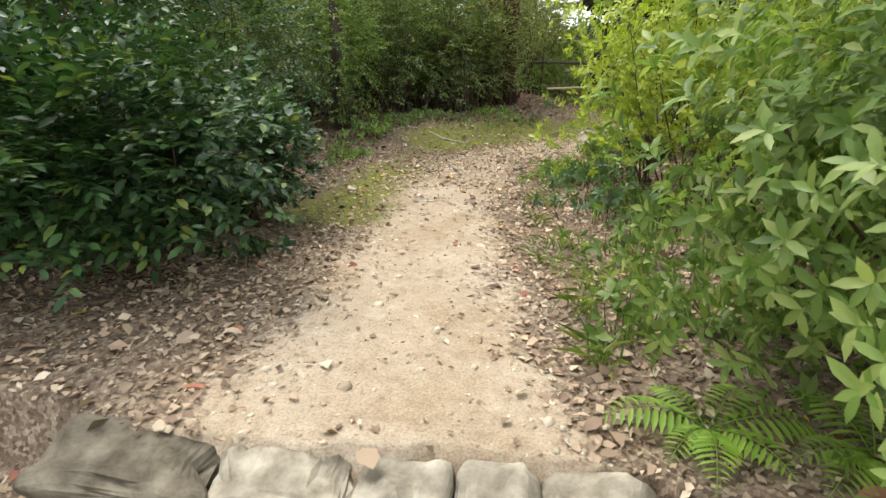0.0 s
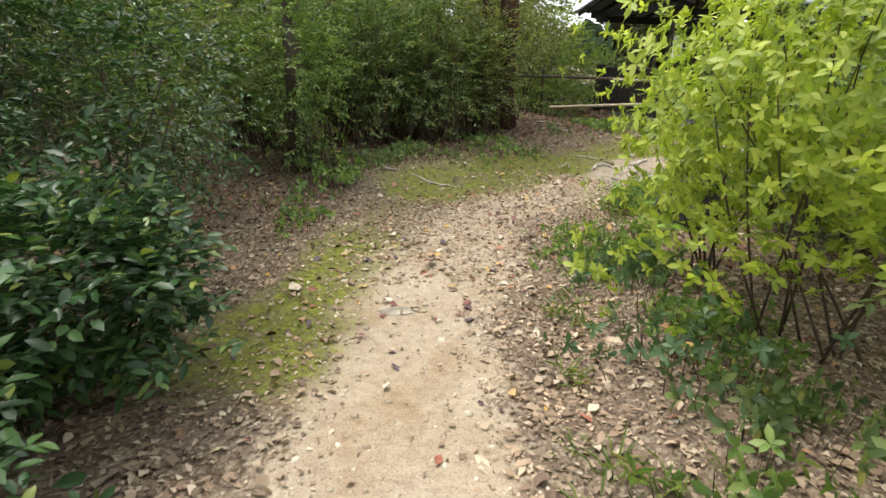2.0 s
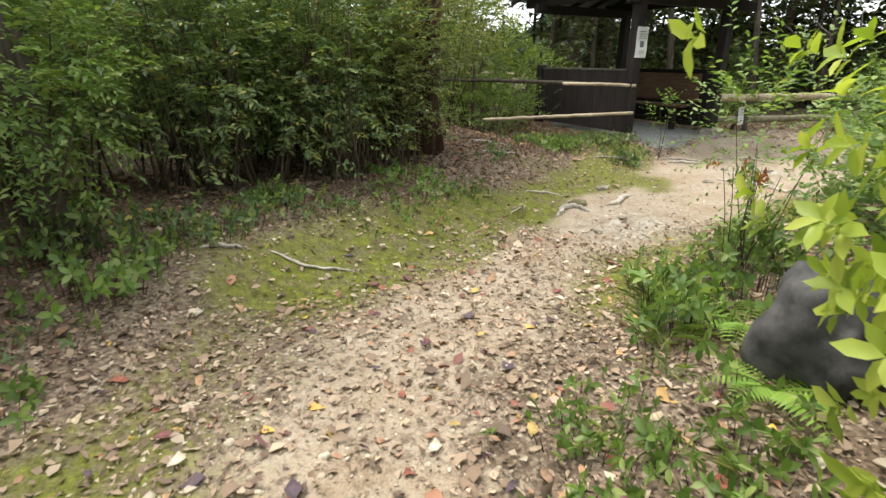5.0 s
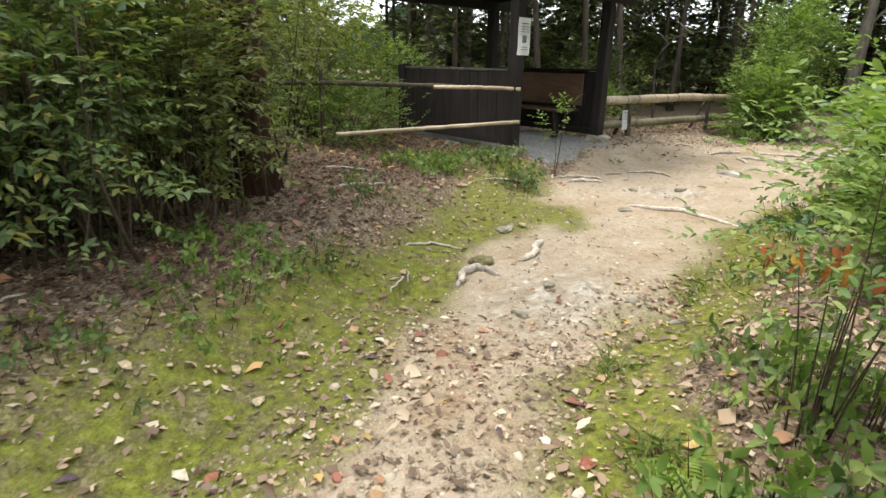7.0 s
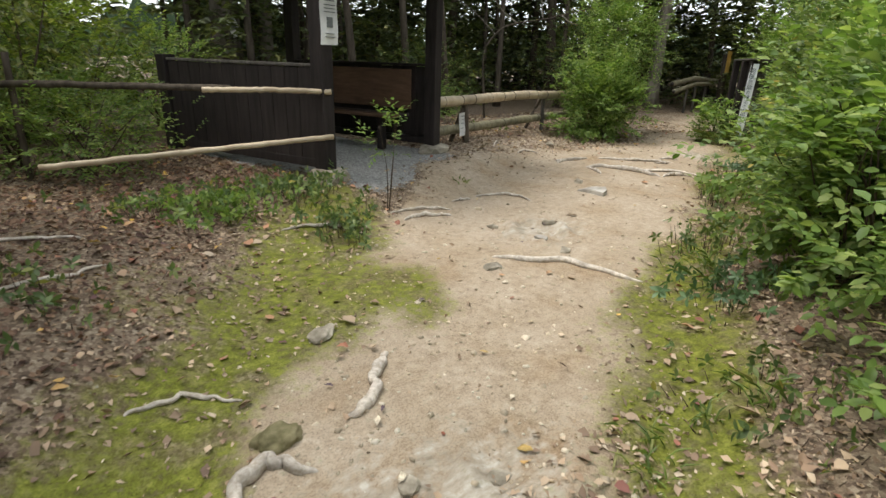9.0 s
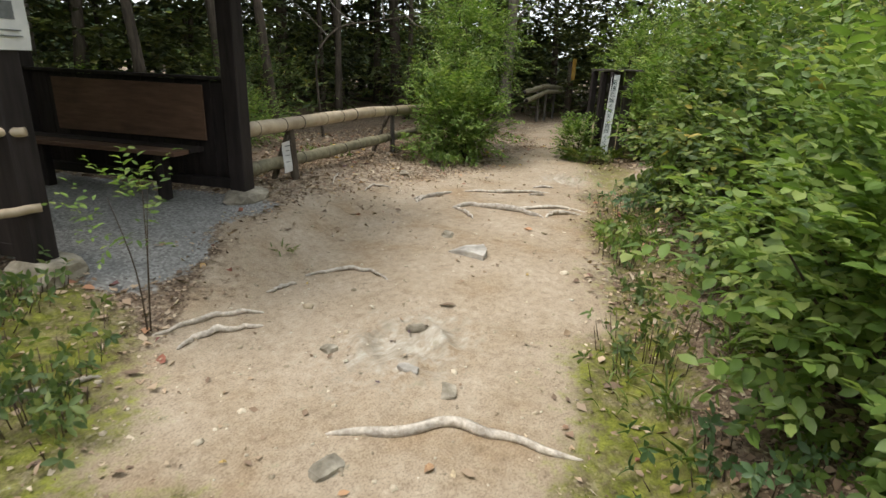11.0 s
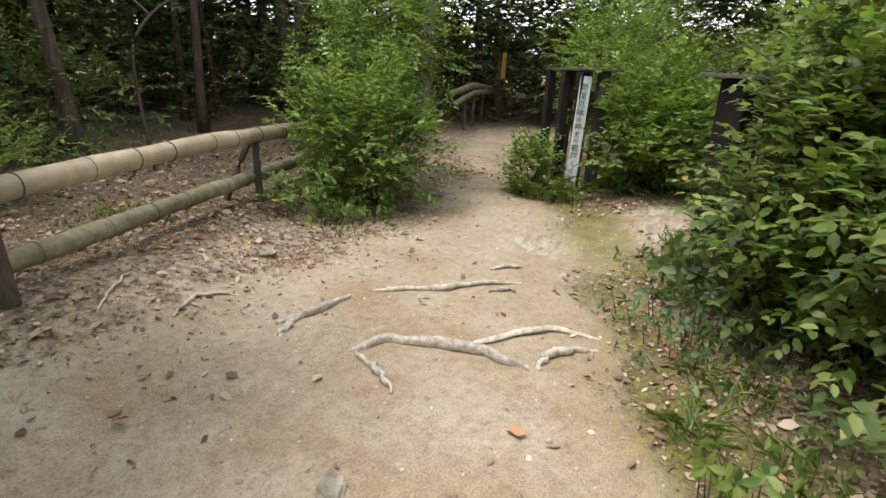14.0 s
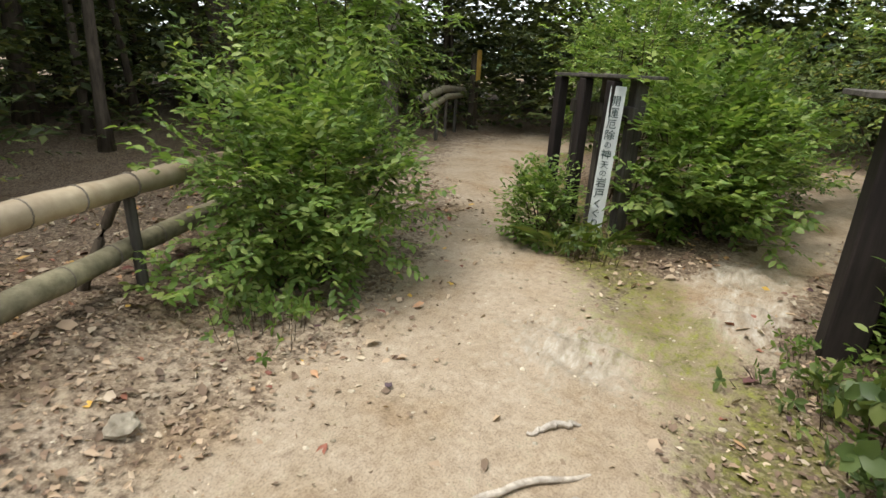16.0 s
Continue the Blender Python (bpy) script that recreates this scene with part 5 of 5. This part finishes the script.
def pebbles():
    x, y = scatter(60000, -2, 11, -4, 11, stony)
    n = len(x)
    r = rng.gamma(1.6, 0.004, n) + 0.003
    base = np.array([[1, 0, 0], [-1, 0, 0], [0, 1, 0], [0, -1, 0], [0, 0, 1], [0.6, 0.6, 0.55], [-0.6, 0.6, 0.55], [-0.6, -0.6, 0.55], [0.6, -0.6, 0.55]], float)
    a = rng.uniform(0, 6.3, n)
    sc = np.stack([r, r * rng.uniform(0.6, 1, n), r * rng.uniform(0.4, 0.8, n)], 1)
    V = base[None] * sc[:, None] * rng.uniform(0.75, 1.2, (n, 9, 1))
    ca, sa = np.cos(a)[:, None], np.sin(a)[:, None]
    V = np.stack([V[..., 0] * ca - V[..., 1] * sa + x[:, None], V[..., 0] * sa + V[..., 1] * ca + y[:, None], V[..., 2] + height(x, y)[:, None]], -1)
    F = np.array([[0, 5, 8], [0, 2, 5], [2, 6, 5], [2, 1, 6], [1, 7, 6], [1, 3, 7], [3, 8, 7], [3, 0, 8], [4, 5, 6], [4, 6, 7], [4, 7, 8], [4, 8, 5]])
    F = (F[None] + (np.arange(n) * 9)[:, None, None]).reshape(-1, 3)
    tagged(new("pebbles", mesh_from("pebbles", V.reshape(-1, 3), F, M_PEBBLE)), "pale pebbles and grit on the clay path", "pebbles", "", "stuff")


pebbles()


def leaf_litter(name, n, size, material, label, want):
    x, y = scatter(n, -5, 13, -5, 14, want)
    k = len(x)
    a = rng.uniform(0, 6.3, k)
    p = np.stack([x, y, height(x, y) + rng.uniform(0.004, 0.022, k)], 1)
    way = np.stack([np.cos(a), np.sin(a), rng.normal(0, 0.25, k)], 1)
    L = size * rng.gamma(6, 1 / 6, k)
    v, f = leaves(p, way, np.tile([0, 0, 1.0], (k, 1)) + rng.normal(size=(k, 3)) * 0.3, L, L * rng.uniform(0.35, 0.75, k), 0.05, True)
    v = v + rng.normal(size=v.shape) * [0.0035, 0.0035, 0.005]
    tagged(new(name, mesh_from(name, v, f, material)), label, "leaf litter", "", "stuff")




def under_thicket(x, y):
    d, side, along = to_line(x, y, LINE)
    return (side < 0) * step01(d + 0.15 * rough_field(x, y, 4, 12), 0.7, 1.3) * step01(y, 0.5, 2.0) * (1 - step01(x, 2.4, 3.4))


leaf_litter("leaf_litter", 62000, 0.047, M_FALLEN, "dry brown and buff fallen leaves", lambda x, y: littered(x, y) * (1 - under_thicket(x, y)))
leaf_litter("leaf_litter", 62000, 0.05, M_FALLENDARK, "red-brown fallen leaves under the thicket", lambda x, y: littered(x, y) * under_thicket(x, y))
leaf_litter("leaf_litter", 9000, 0.055, M_FALLENRED, "dark red and purple fallen leaves", lambda x, y: littered(x, y) * 0.8 * (0.3 + 0.7 * step01(y, -1, 1)))


def fine_litter(n, material, label, want):
    """Thick bed of small broken leaves on the verges."""
    x, y = scatter(n, -3.6, 9.5, -4.2, 11.5, want)
    k = len(x)
    a = rng.uniform(0, 6.3, k)
    p = np.stack([x, y, height(x, y) + rng.uniform(0.002, 0.016, k)], 1)
    way = np.stack([np.cos(a), np.sin(a), rng.normal(0, 0.3, k)], 1)
    L = 0.027 * rng.gamma(5, 1 / 5, k)
    v, f = leaves(p, way, np.tile([0, 0, 1.0], (k, 1)) + rng.normal(size=(k, 3)) * 0.35, L, L * rng.uniform(0.4, 0.9, k), 0.05)
    v = v + rng.normal(size=v.shape) * 0.003
    tagged(new("fine_leaf_litter", mesh_from("fine_leaf_litter", v, f, material)), label, "leaf litter", "", "stuff")


fine_litter(190000, M_FALLEN, "thick bed of small broken brown leaves", lambda x, y: littered(x, y) * (1 - under_thicket(x, y)))
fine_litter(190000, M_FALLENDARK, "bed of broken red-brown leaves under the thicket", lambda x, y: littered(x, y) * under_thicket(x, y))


def single_leaves():
    """The nearest whole leaves on the path, one by one."""
    shapes = []
    for k in range(30):
        L = 0.05 + 0.0016 * k
        v, f = leaves(np.zeros((1, 3)), np.array([[1, 0, 0.2 * (k % 3 - 1)]]), np.array([[0.1 * (k % 2), 0.1, 1.0]]), [L], [L * (0.42 + 0.06 * (k % 5))], 0.12 * (k % 3), True)
        v = v + rng.normal(size=v.shape) * [0.003, 0.003, 0.006]
        shapes.append(mesh_from("fallen_leaf", v, f, M_LEAFSET[k % len(M_LEAFSET)]))
    for k in range(290):
        i = random.uniform(4.6, 10.6) if k < 230 else random.uniform(10.6, len(LINE) - 7.0)
        a, b = LINE[int(i)], LINE[int(i) + 1]
        q = a + (b - a) * (i % 1)
        x, y = q[0] + random.uniform(-1.2, 1.2), q[1] + random.uniform(-1.2, 1.2)
        o = new("fallen_leaf", random.choice(shapes))
        o.parent = GROUND
        o.matrix_basis = pose(x, y, gz(x, y) + 0.012, random.uniform(-12, 12), random.uniform(-12, 12), random.uniform(0, 360)) @ Matrix.Scale(1.0 if k < 230 else 0.6, 4)


single_leaves()
